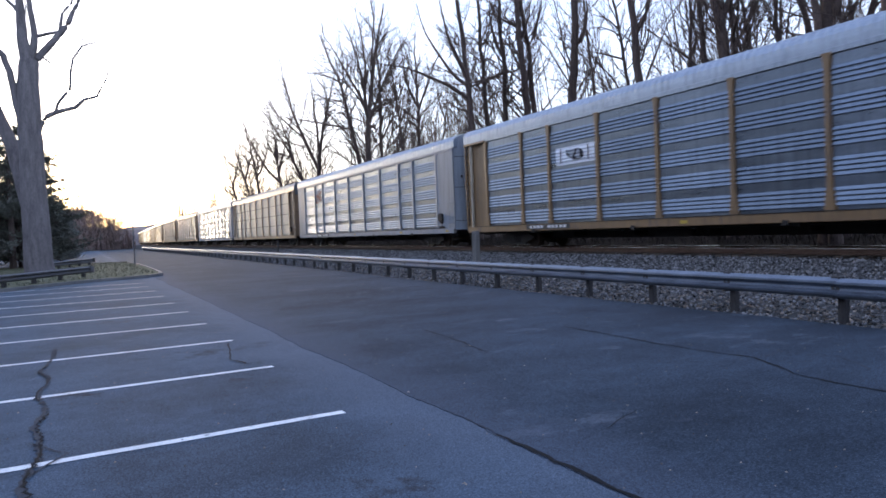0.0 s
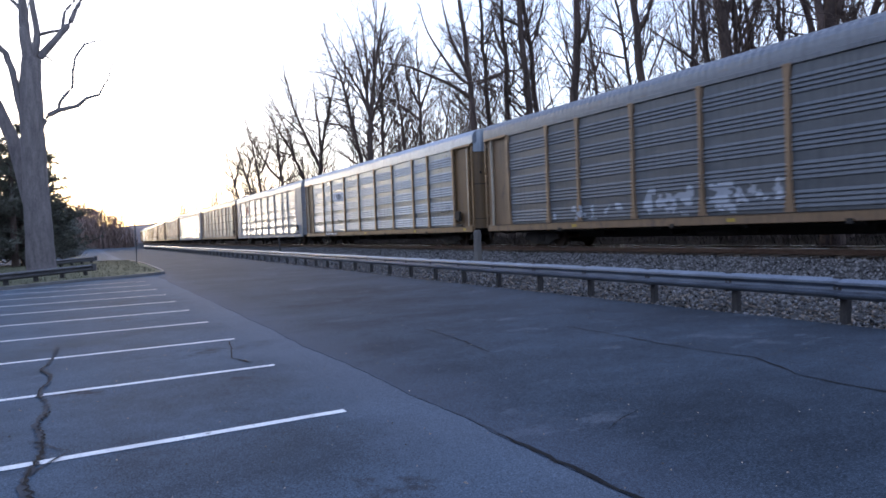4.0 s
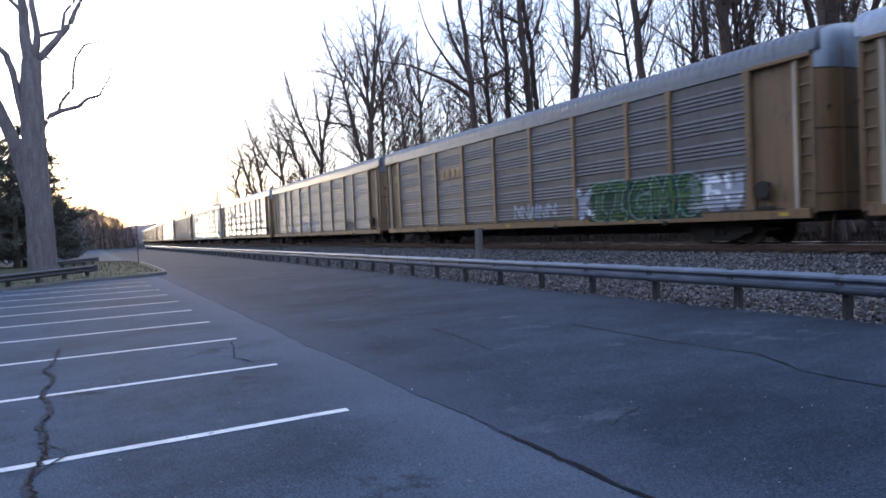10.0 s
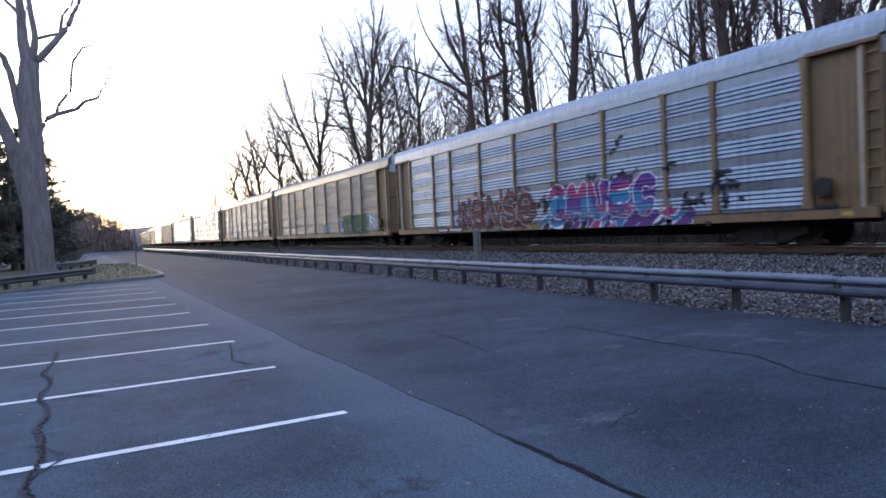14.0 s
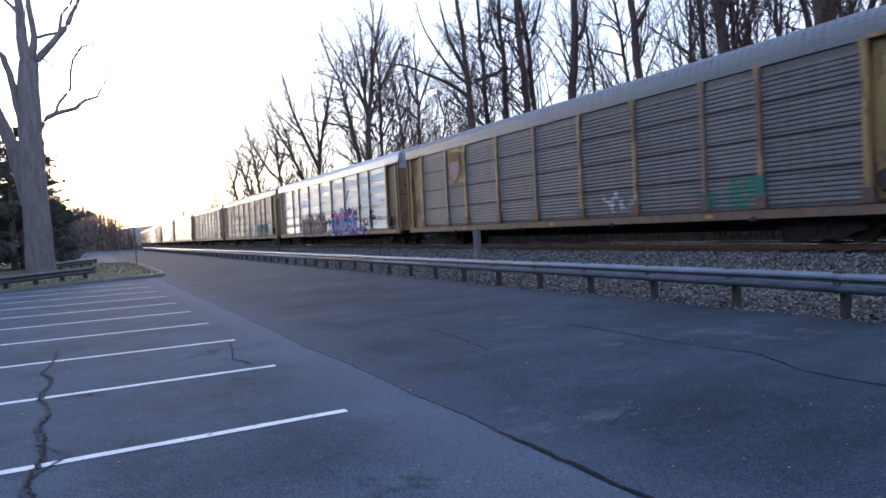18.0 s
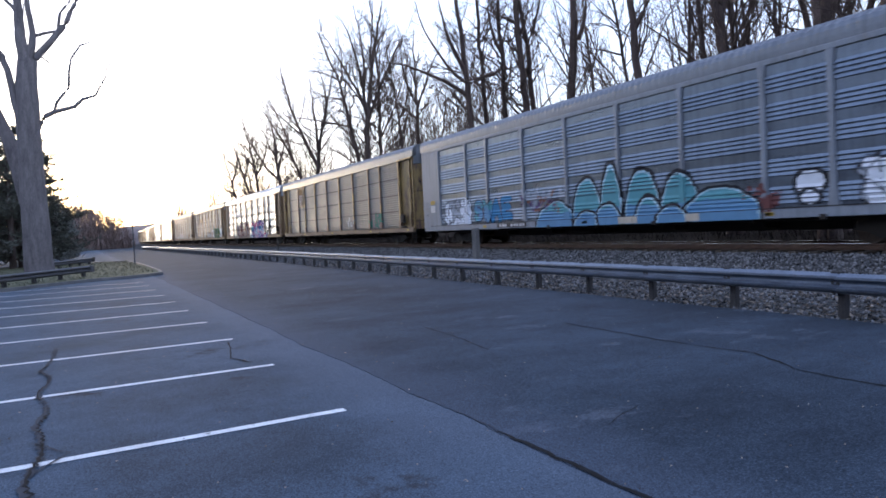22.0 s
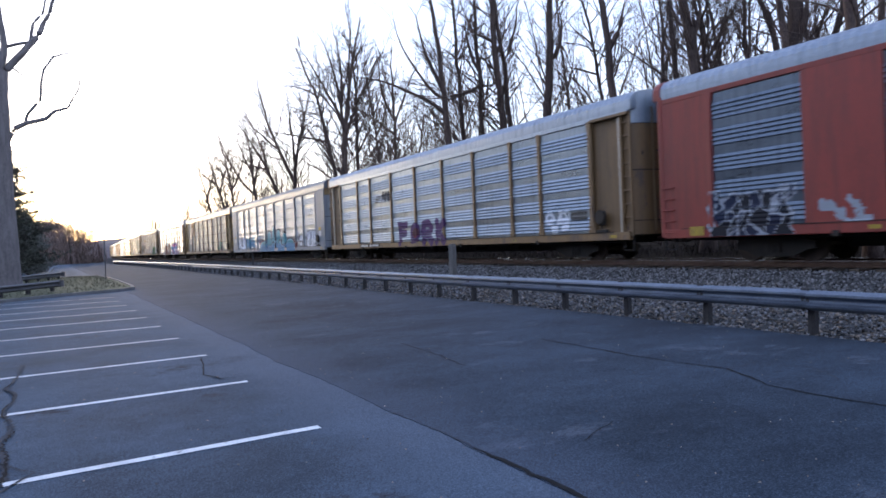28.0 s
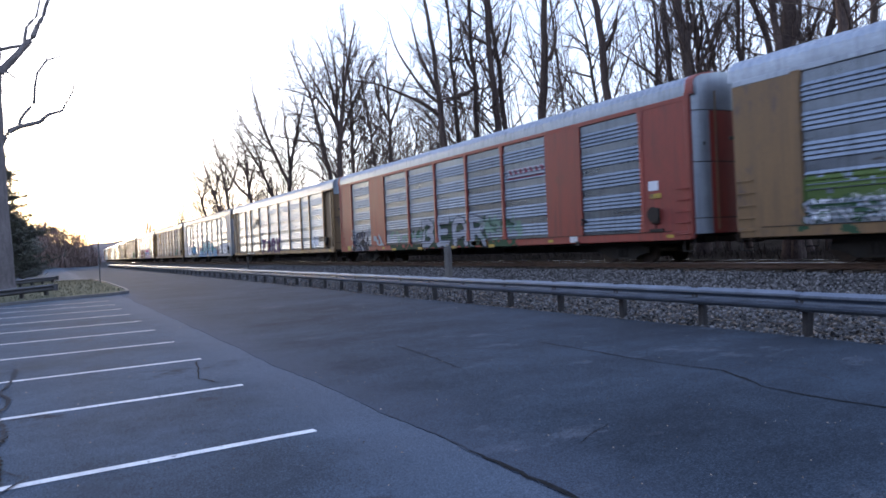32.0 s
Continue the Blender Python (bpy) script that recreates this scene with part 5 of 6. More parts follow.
def tree_meshes(seed, height, rad, lean=(0, 0), children=(13, 6, 5, 4), top=4, wild=0.22, spread=1.0, first=0.42, lean_to=(0.3, 0.72), twig=0.002):
    r = random.Random(seed)
    V, F = ([], []), ([], [])
    limb(V, F, r, Vector((0, 0, -0.3)), Vector((lean[0], lean[1], 1)).normalized(), height, rad, 0, top, children, wild, 0.05, spread, first, lean_to, twig)
    return raw_mesh(V[0], F[0], M["bark"], True), raw_mesh(V[1], F[1], M["bark"], True)


def tree(meshes, x, y, turn=0.0, scale=1.0, label="tall leafless tree with dark bark in the woods behind the track", wide=1.0, group="bare trees"):
    t = thing("tree", None, None, label, "tree", at=pose(x, y, ground_z(x, y) - 0.1, 0, 0, turn) @ Matrix.Diagonal((scale * wide, scale * wide, scale, 1)), group=group)
    part("trunk", meshes[0], None, t)
    part("crown", meshes[1], None, t)
    return t


# the ones that stand out singly: place, turn, radius, length and lean of the trunk, at its foot and at its tip;
# then each main limb: the stem it leaves (0 is the trunk), how far along, its length, its lean at start and tip, its radius
STANDING = (
    ((25.8, 60.8, -23, 0.39, 22.5, -10, 15), ((0, 0.54, 8.9, 0, -20, 0.2), (0, 0.52, 10.4, 20, 30, 0.18), (0, 0.56, 8.8, -20, -35, 0.17), (1, 0.31, 8.2, 5, -15, 0.15), (3, 0.1, 5.8, -25, -60, 0.11), (0, 0.73, 5.9, 0, 10, 0.13))),
    ((27.0, 62.4, -23, 0.23, 23.5, 0, -5), ((0, 0.44, 8.1, 30, 15, 0.11),)),
    ((26.5, 65.9, -21, 0.30, 23.1, 0, -20), ((0, 0.54, 6.0, -70, -85, 0.14), (0, 0.77, 3.5, -50, -85, 0.11), (0, 0.67, 3.6, -60, -105, 0.08), (0, 0.75, 5.1, 20, -20, 0.12))),
    ((26.6, 81.8, -18, 0.36, 19.0, -5, 15), ((0, 0.48, 12.7, -25, -10, 0.26), (0, 0.58, 8.5, -10, 0, 0.19), (1, 0.33, 5.8, -45, -50, 0.15), (0, 0.71, 8.4, 20, -25, 0.13))),
    ((28.3, 85.5, -17, 0.30, 18.0, -10, -35), ((0, 0.67, 4.9, -80, -50, 0.12), (0, 0.62, 9.5, -5, -30, 0.15))),
    ((29.0, 108.2, -15, 0.38, 18.3, 0, -5), ((0, 0.52, 9.9, -45, -10, 0.23), (0, 0.62, 6.2, 20, 15, 0.19), (0, 0.73, 5.3, -25, -15, 0.15))),
    ((26.6, 115.0, -13, 0.35, 19.6, 5, -15), ((0, 0.58, 6.9, 35, 0, 0.18), (0, 0.67, 5.7, -55, 0, 0.15))),
    ((29.1, 126.7, -12, 0.38, 18.3, -5, -20), ((0, 0.65, 7.2, 20, 10, 0.22), (0, 0.75, 4.6, -70, -20, 0.18))),
    ((28.7, 137.0, -11, 0.36, 16.8, -5, -15), ((0, 0.69, 6.0, 20, 10, 0.19), (0, 0.77, 3.5, -60, -25, 0.15))),
    ((33.8, 68.1, -26, 0.32, 20.7, 0, 0), ((0, 0.67, 7.0, 15, 30, 0.14), (0, 0.69, 7.5, -30, 0, 0.15), (0, 0.62, 6.0, -45, -60, 0.13), (0, 0.79, 4.4, -20, -5, 0.1))),
    ((34.9, 72.0, -25, 0.27, 21.6, -5, -5), ((0, 0.65, 5.3, 35, -15, 0.12),)),
    ((37.9, 70.5, -29, 0.20, 19.5, 0, 10), ((0, 0.73, 4.0, -25, 0, 0.11),)),
    ((25.0, 41.0, -31, 0.32, 23.0, 0, -10), ((0, 0.46, 7.1, -50, -80, 0.15), (0, 0.54, 5.4, -35, -5, 0.16), (0, 0.5, 6.7, -50, -10, 0.13), (0, 0.5, 2.5, 80, 75, 0.09))),
    ((26.9, 42.2, -32, 0.23, 24.5, 0, -5), ((0, 0.6, 1.8, -25, -75, 0.08), (0, 0.6, 3.0, 45, 10, 0.08))),
    ((25.8, 38.1, -34, 0.23, 23.1, 0, 0), ((0, 0.5, 3.9, -115, -80, 0.12), (0, 0.5, 1.2, 110, 50, 0.08), (0, 0.54, 3.8, -30, 5, 0.14), (0, 0.58, 3.0, 120, -85, 0.08))),
    ((27.0, 36.0, -36, 0.32, 23.7, -5, -5), ((0, 0.6, 2.8, -60, -55, 0.11), (0, 0.56, 2.4, 35, 5, 0.13), (0, 0.48, 3.1, -35, 0, 0.09))),
    ((28.0, 37.8, -36, 0.24, 24.2, 0, -5), ((0, 0.54, 3.5, 30, 0, 0.16),)),
    ((25.1, 31.2, -40, 0.34, 22.7, 5, 0), ((0, 0.5, 2.9, 35, -5, 0.17), (0, 0.44, 2.4, -30, -15, 0.07))),
    ((28.0, 31.3, -41, 0.14, 19.6, 0, -10), ((0, 0.52, 2.6, 20, 5, 0.06),)),
    ((25.5, 25.4, -45, 0.27, 21.1, 0, -10), ((0, 0.5, 2.2, 40, 5, 0.18), (0, 0.42, 2.7, 35, -5, 0.07))),
    ((27.3, 26.5, -44, 0.13, 20.0, -5, -15), ((0, 0.5, 2.2, -70, -70, 0.07), (0, 0.56, 2.0, -35, -110, 0.05), (0, 0.58, 1.9, -35, -70, 0.06))),
    ((30.1, 26.3, -48, 0.14, 18.7, 0, -5), ((0, 0.54, 2.6, 30, 0, 0.06),)),
    ((29.8, 26.7, -48, 0.08, 17.9, 5, -15), ()),
    ((32.8, 24.7, -50, 0.09, 17.8, -20, -5), ()),
    ((26.6, 21.2, -50, 0.19, 20.0, -5, -5), ((0, 0.5, 1.7, -35, 0, 0.06),)),
    ((24.4, 19.1, -51, 0.34, 19.9, 0, -10), ((0, 0.48, 1.8, 30, 0, 0.16),)),
    ((26.4, 19.8, -52, 0.14, 18.4, 0, -10), ()),
    ((26.6, 19.5, -53, 0.13, 18.4, 0, -10), ((0, 0.5, 1.2, -5, 50, 0.05),)),
    ((24.7, 17.1, -56, 0.13, 18.2, 0, 0), ((0, 0.46, 1.4, -10, -15, 0.05),)),
    ((25.4, 17.7, -55, 0.09, 17.5, 0, 0), ()),
    ((25.0, 14.7, -57, 0.18, 18.0, -5, -20), ()),
    ((23.4, 14.4, -59, 0.37, 20.2, 0, 0), ((0, 0.4, 1.9, 25, 10, 0.19),)),
    ((24.2, 15.0, -58, 0.19, 17.5, 0, -5), ()),
    ((25.4, 14.1, -60, 0.12, 16.5, -5, -5), ()),
    ((23.1, 14.1, -61, 0.16, 16.9, 5, 20), ()),
    ((23.2, 11.8, -63, 0.29, 18.8, 0, -5), ()),
    ((24.1, 12.1, -64, 0.14, 17.2, 0, 5), ()),
)


def bent(p, length, lean0, lean1, r, steps):
    """Points of a stem that bends evenly from one lean to another, with small kinks and some depth."""
    pts, drift = [p.copy()], r.uniform(-0.16, 0.16)
    for i in range(steps):
        a = radians(lean0 + (lean1 - lean0) * (i + 0.5) / steps + r.gauss(0, 3.5))
        p = p + Vector((math.sin(a), drift + r.gauss(0, 0.05), math.cos(a))) * (length / steps)
        pts.append(p)
    return pts


def standing_tree(seed, spec, limbs):
    x, y, turn, rad, length, lean0, lean1 = spec
    r = random.Random(seed)
    far = math.hypot(x, y)
    twig = 0.00011 * far + 0.0022 * max(0.0, far - 42) / 18
    V, F = ([], []), ([], [])
    stems = []
    for k, (on, at, ll, b0, b1, rr) in enumerate(((None, 0, length, lean0, lean1, rad),) + tuple(limbs)):
        steps = max(5, int(ll / 0.9))
        if on is None:
            p = Vector((0, 0, -0.3))
        else:
            q = stems[on][0]
            u = at * (len(q) - 1)
            i = min(int(u), len(q) - 2)
            p = q[i].lerp(q[i + 1], u - i)
        pts = bent(p, ll, b0, b1, r, steps)
        radii = [rr * (1 - 0.78 * (i / steps) ** 1.15) + (0.35 * rr * max(0.0, 1 - i * 0.9) if on is None else 0) for i in range(steps + 1)]
        tube(V[min(k, 1)], F[min(k, 1)], pts, radii, 12 if on is None else 7)
        stems.append((pts, radii))
        # side branches and twigs
        n = int(ll * (1.3 if far < 42 else 1.65 if far < 60 else 1.75))
        start = 0.3 if on is None else 0.12
        for c in range(n):
            t = start + (1 - start) * (c + r.random()) / n
            u = min(t * steps, steps - 0.01)
            i = int(u)
            q = pts[i].lerp(pts[i + 1], u - i)
            axis = (pts[i + 1] - pts[i]).normalized()
            side = axis.orthogonal().normalized()
            side.rotate(Matrix.Rotation(r.uniform(0, 6.283), 3, axis))
            lean = r.uniform(0.4, 1.15)
            d = (axis * math.cos(lean) + side * math.sin(lean) + Vector((0, 0, 0.08))).normalized()
            bl = (0.7 + 0.3 * ll * (1.1 - t)) * r.uniform(0.5, 1.05)
            bl = min(bl * (1.0 if far < 60 else 1.6), 5.0)
            limb(V, F, r, q, d, bl, min(radii[i] * 0.55, bl * 0.012 + twig), 2, 4, (0, 0, 6, 5), 0.24, 0.03, twig=twig)
        for c in range(2):
            d = ((pts[-1] - pts[-2]).normalized() + Vector((r.gauss(0, 0.3), r.gauss(0, 0.3), 0.1))).normalized()
            limb(V, F, r, pts[-1], d, r.uniform(1.2, 2.6), radii[-1] * 0.8, 2, 4, (0, 0, 7, 4), 0.18, 0.05, twig=twig)
    wide = "tall leafless tree with dark bark in the woods behind the track" if len(limbs) < 3 else "spreading leafless tree with many forked limbs behind the track"
    t = thing("tree", None, None, wide, "tree", at=pose(x, y, ground_z(x, y) - 0.1, 0, 0, turn), group="bare trees")
    part("trunk", raw_mesh(V[0], F[0], M["bark"], True), None, t)
    part("crown", raw_mesh(V[1], F[1], M["bark"], True), None, t)


for i, (spec, limbs) in enumerate(STANDING):
    standing_tree(300 + i, spec, limbs)
SLIM = [tree_meshes(70 + i, 20, 0.085, (0.04 * (i - 2), 0.02), children=(24, 6, 4), top=3, wild=0.36, spread=0.62, first=0.14, lean_to=(0.3, 0.85), twig=0.0045) for i in range(6)]
SAPLING = [tree_meshes(90 + i, 11, 0.05, children=(12, 5, 4), top=3, wild=0.4, first=0.15, lean_to=(0.3, 0.8), twig=0.006) for i in range(4)]
LIGHT = [tree_meshes(190 + i, 15, 0.13, children=(8, 4, 4), top=3, wild=0.32, spread=1.1, first=0.2, twig=0.010) for i in range(4)]
FILL = [tree_meshes(80 + i, 20, 0.14, children=(18, 6, 4), top=3, wild=0.35, spread=0.85, first=0.2, lean_to=(0.3, 0.8), twig=0.013) for i in range(4)]
rr = random.Random(5)
for k in range(62):
    x = rr.uniform(29, 66)
    y = x * (0.42 + 1.38 * rr.random())
    tree(SLIM[k % 6], x, y, rr.uniform(0, 360), rr.uniform(0.6, 1.1), "slender leafless young tree in the woods behind the track")
for k in range(40):
    a, far = radians(rr.uniform(12.5, 30)), rr.uniform(88, 135)
    x, y = far * math.sin(a), far * math.cos(a)
    tree(FILL[k % 4], x, y, rr.uniform(0, 360), rr.uniform(0.6, 0.8) + max(0.0, math.degrees(a) - 18) * 0.022, "slender leafless young tree in the woods behind the track", wide=1.2)
for k in range(60):
    x, y = rr.uniform(23.8, 44), rr.uniform(8, 75)
    tree(SAPLING[k % 4], x, y, rr.uniform(0, 360), rr.uniform(0.7, 1.3), "leafless sapling in the woods behind the track")


def joined_woods(name, places, label):
    """Many light bare trees in one mesh; places: x, y, turn, scale, width."""
    vs, fs, base = [], [], 0
    for i, (x, y, turn, sc, wide) in enumerate(places):
        z0 = ground_z(x, y) - 0.1
        for me in LIGHT[i % 4]:
            n = len(me.vertices)
            co = np.empty(n * 3)
            me.vertices.foreach_get("co", co)
            co = co.reshape(-1, 3)
            c, sn = math.cos(turn), math.sin(turn)
            vs.append(np.stack([x + sc * wide * (co[:, 0] * c - co[:, 1] * sn), y + sc * wide * (co[:, 0] * sn + co[:, 1] * c), z0 + sc * co[:, 2]], 1))
            q = np.empty(len(me.loops), dtype=np.int32)
            me.loops.foreach_get("vertex_index", q)
            fs.append(q + base)
            base += n
    v, q = np.concatenate(vs), np.concatenate(fs)
    me = bpy.data.meshes.new("mesh")
    me.vertices.add(len(v))
    me.vertices.foreach_set("co", v.reshape(-1))
    me.loops.add(len(q))
    me.loops.foreach_set("vertex_index", q)
    me.polygons.add(len(q) // 4)
    me.polygons.foreach_set("loop_start", np.arange(0, len(q), 4, dtype=np.int32))
    me.materials.append(M["bark"])
    me.update(calc_edges=True)
    return thing(name, me, None, label, "woods", kind="stuff")


spots = []
for k in range(36):
    y = rr.uniform(188, 230)
    spots.append((rr.uniform(-30, on_line(y)[0] - 9), y, rr.uniform(0, 6.28), rr.uniform(0.75, 1.15), 1.1))
for k in range(14):
    y = rr.uniform(95, 185)
    spots.append((rr.uniform(-40, -4 - 0.02 * y), y, rr.uniform(0, 6.28), rr.uniform(0.4, 0.65), 1.4))
for k in range(76):
    x, y, a = on_line(rr.uniform(150, 520), rr.uniform(8, 30))
    spots.append((x, y, rr.uniform(0, 6.28), rr.uniform(0.85, 1.2), 1.1))
for k in range(12):
    spots.append((rr.uniform(40, 90), rr.uniform(70, 190), rr.uniform(0, 6.28), rr.uniform(0.7, 1.1), 1.2))
joined_woods("far_woods", spots, "distant leafless woods beyond the lot and the bend")


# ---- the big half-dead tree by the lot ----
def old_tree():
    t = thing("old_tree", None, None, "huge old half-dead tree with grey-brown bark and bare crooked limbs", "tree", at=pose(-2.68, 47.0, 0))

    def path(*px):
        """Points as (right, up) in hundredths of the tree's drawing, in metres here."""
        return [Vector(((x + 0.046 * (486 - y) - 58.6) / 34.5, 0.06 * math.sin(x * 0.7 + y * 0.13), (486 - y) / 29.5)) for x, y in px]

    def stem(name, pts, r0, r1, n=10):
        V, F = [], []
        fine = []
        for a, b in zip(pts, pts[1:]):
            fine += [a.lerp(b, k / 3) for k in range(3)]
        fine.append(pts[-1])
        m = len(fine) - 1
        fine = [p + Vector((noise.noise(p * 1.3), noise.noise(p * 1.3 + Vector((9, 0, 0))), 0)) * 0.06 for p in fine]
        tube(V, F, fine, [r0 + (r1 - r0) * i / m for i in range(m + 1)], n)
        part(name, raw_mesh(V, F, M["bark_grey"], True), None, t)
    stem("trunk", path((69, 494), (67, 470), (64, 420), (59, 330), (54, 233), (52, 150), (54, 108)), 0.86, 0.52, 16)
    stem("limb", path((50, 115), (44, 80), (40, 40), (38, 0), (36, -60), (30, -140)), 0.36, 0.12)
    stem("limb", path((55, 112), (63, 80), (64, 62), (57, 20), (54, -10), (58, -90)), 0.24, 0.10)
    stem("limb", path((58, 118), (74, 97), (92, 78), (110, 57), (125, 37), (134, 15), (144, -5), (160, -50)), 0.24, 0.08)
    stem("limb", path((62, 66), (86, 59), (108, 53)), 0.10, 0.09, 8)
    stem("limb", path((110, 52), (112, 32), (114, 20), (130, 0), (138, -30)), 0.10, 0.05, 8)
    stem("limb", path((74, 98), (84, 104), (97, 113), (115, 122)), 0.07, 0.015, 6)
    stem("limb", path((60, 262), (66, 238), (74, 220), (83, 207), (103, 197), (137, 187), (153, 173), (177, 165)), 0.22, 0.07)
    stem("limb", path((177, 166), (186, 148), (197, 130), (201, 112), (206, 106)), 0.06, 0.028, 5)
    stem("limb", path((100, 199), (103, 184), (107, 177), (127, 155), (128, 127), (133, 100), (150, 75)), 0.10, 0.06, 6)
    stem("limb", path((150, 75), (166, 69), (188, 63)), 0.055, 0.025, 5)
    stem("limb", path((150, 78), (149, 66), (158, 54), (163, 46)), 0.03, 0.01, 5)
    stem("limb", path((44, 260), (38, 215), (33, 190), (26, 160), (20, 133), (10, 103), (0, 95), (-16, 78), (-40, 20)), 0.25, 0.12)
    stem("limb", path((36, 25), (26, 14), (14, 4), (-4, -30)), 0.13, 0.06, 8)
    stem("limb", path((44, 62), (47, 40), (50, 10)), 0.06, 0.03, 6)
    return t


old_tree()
lean = thing("leaning_tree", None, None, "leaning dark bare trunk beside the huge old tree", "tree", at=pose(-3.3, 49.5, -0.1))
V, F = [], []
tube(V, F, [Vector(p) for p in ((1.0, -1.6, 0), (0.6, -1.4, 4), (-0.25, -0.6, 8), (-1.3, 0, 11), (-1.9, 0, 14), (-2.3, 0, 18))], [0.6, 0.52, 0.42, 0.32, 0.24, 0.14], 10)
part("trunk", raw_mesh(V, F, M["bark_grey"], True), None, lean)


def pine(seed, height, wide):
    r = random.Random(seed)
    V, F, NV, NF = [], [], [], []
    tube(V, F, [Vector((0, 0, -0.3)), Vector((0.1, 0, height * 0.5)), Vector((0, 0, height))], [0.22, 0.15, 0.03], 8)
    n = int(height * 8)
    for k in range(n):
        h = height * (0.06 + 0.93 * k / n)
        h = min(height * 0.99, 0.8 * round(h / 0.8) + r.gauss(0, 0.10))
        L = wide * (1 - (h / height) ** 1.4) * r.uniform(0.45, 1.2) + 0.25
        a = r.uniform(0, 6.283)
        d = Vector((math.cos(a), math.sin(a), r.uniform(-0.15, 0.25)))
        pts = [Vector((0, 0, h)) + d * L * i / 4 + Vector((0, 0, 0.10 * L * (i / 4) ** 2)) for i in range(5)]
        tube(V, F, pts, [0.045, 0.035, 0.025, 0.018, 0.01], 4)
        for q in range(int(12 + L * 14)):
            u = r.uniform(0.2, 1.05)
            i = min(int(u * 4), 3)
            p = pts[i].lerp(pts[i + 1], u * 4 - i) + Vector((r.gauss(0, 0.16), r.gauss(0, 0.16), r.gauss(0.02, 0.12)))
            for _ in range(4):
                e = (d * 0.6 + Vector((r.gauss(0, 1), r.gauss(0, 1), r.gauss(0.2, 0.7)))).normalized()
                s = e.orthogonal().normalized() * r.uniform(0.02, 0.05)
                b = len(NV)
                ln = r.uniform(0.16, 0.34)
                NV.extend((tuple(p - s), tuple(p + s), tuple(p + e * ln)))
                NF.append((b, b + 1, b + 2))
    return raw_mesh(V, F, M["bark"], True), raw_mesh(NV, NF, M["needles"])


PINES = [pine(3, 10.0, 3.4), pine(4, 8.0, 3.2)]
for x, y, k, sc in ((-3.0, 62, 0, 1.05), (-4.2, 60, 0, 1.1), (-2.7, 66, 1, 1.0), (-4.6, 58, 1, 1.2), (-6.2, 61, 0, 1.1), (-7.5, 57, 0, 1.05), (-1.9, 72, 1, 0.75), (-10.5, 63, 0, 1.1), (-5.6, 72, 0, 1.0), (-8.5, 80, 0, 1.1), (-2.6, 88, 1, 0.9), (-4, 95, 0, 0.9), (-12, 90, 0, 1.1)):
    t = thing("pine_tree", None, None, "dark evergreen with drooping needle sprays", "tree", at=pose(x, y, -0.1, 0, 0, 60 * k + 31 * x) @ Matrix.Diagonal((sc, sc, sc, 1)), group="evergreens")
    part("trunk", PINES[k][0], None, t)
    part("needle_crown", PINES[k][1], None, t)

# ---- grass island with its kerb, rails and sign ----
OUT = [(-14.0, 21.5), (-6, 27.0), (-3.1, 29.4), (-1.65, 31.2), (0.0, 32.8), (1.3, 33.4), (2.6, 34.0), (3.35, 35.2), (3.5, 37.5), (3.55, 46), (3.5, 54), (3.1, 59), (2.0, 61.5), (0.0, 62.2), (-14, 62.5)]
INN = [(-14.1, 21.68), (-6.1, 27.17), (-3.22, 29.55), (-1.77, 31.35), (-0.1, 32.96), (1.22, 33.57), (2.5, 34.15), (3.19, 35.27), (3.33, 37.5), (3.38, 46), (3.33, 54), (2.94, 58.93), (1.9, 61.33), (0.0, 62.02), (-14, 62.32)]
for k in range(len(OUT) - 1):
    bm = bmesh.new()
    a, b, c, d = OUT[k], OUT[k + 1], INN[k + 1], INN[k]
    lo = [bm.verts.new((*p, -0.05)) for p in (a, b, c, d)]
    hi = [bm.verts.new((p[0] + (q[0] - p[0]) * s, p[1] + (q[1] - p[1]) * s, 0.13)) for p, q, s in ((a, d, 0.15), (b, c, 0.15), (c, c, 0), (d, d, 0))]
    bm.faces.new(hi)
    for i in range(4):
        bm.faces.new((lo[i], lo[(i + 1) % 4], hi[(i + 1) % 4], hi[i]))
    if k == 0:
        kerb = thing("kerb", None, None, "weathered concrete kerb round a grass island", "kerb", kind="structure")
    part("kerbstone", bm, M["concrete"], kerb)
v = [(*p, 0.10) for p in INN]
v.append((-14, 48, 0.18))
thing("lawn", raw_mesh(v, [(len(v) - 1, i, i + 1) for i in range(len(INN) - 1)], M["grass"]), None, "brownish winter grass of the island", "lawn", kind="structure")
rg = np.random.RandomState(4)
bl_v, bl_f = [], []
for k in range(9000):
    x, y = rg.uniform(-7, 3.1), rg.uniform(26.8, 61)
    if (y < 35.8 and x > 2.0) or y < 33.5 + min(0.3 * x, 0.98 * x):
        continue
    hgt, a = rg.uniform(0.03, 0.10), rg.uniform(0, 6.28)
    b = len(bl_v)
    bl_v += [(x - 0.02 * math.cos(a), y - 0.02 * math.sin(a), 0.1), (x + 0.02 * math.cos(a), y + 0.02 * math.sin(a), 0.1), (x + rg.uniform(-0.04, 0.04), y + rg.uniform(-0.04, 0.04), 0.1 + hgt)]
    bl_f.append((b, b + 1, b + 2))
M["blade"] = material("grass_blade", (0.066, 0.070, 0.038), (0.10, 0.098, 0.056), 0.9, scale=3, fine=20, bump=0, vary=0.15)
thing("grass", raw_mesh(bl_v, bl_f, M["blade"]), None, "short brownish winter grass", "grass", kind="stuff")


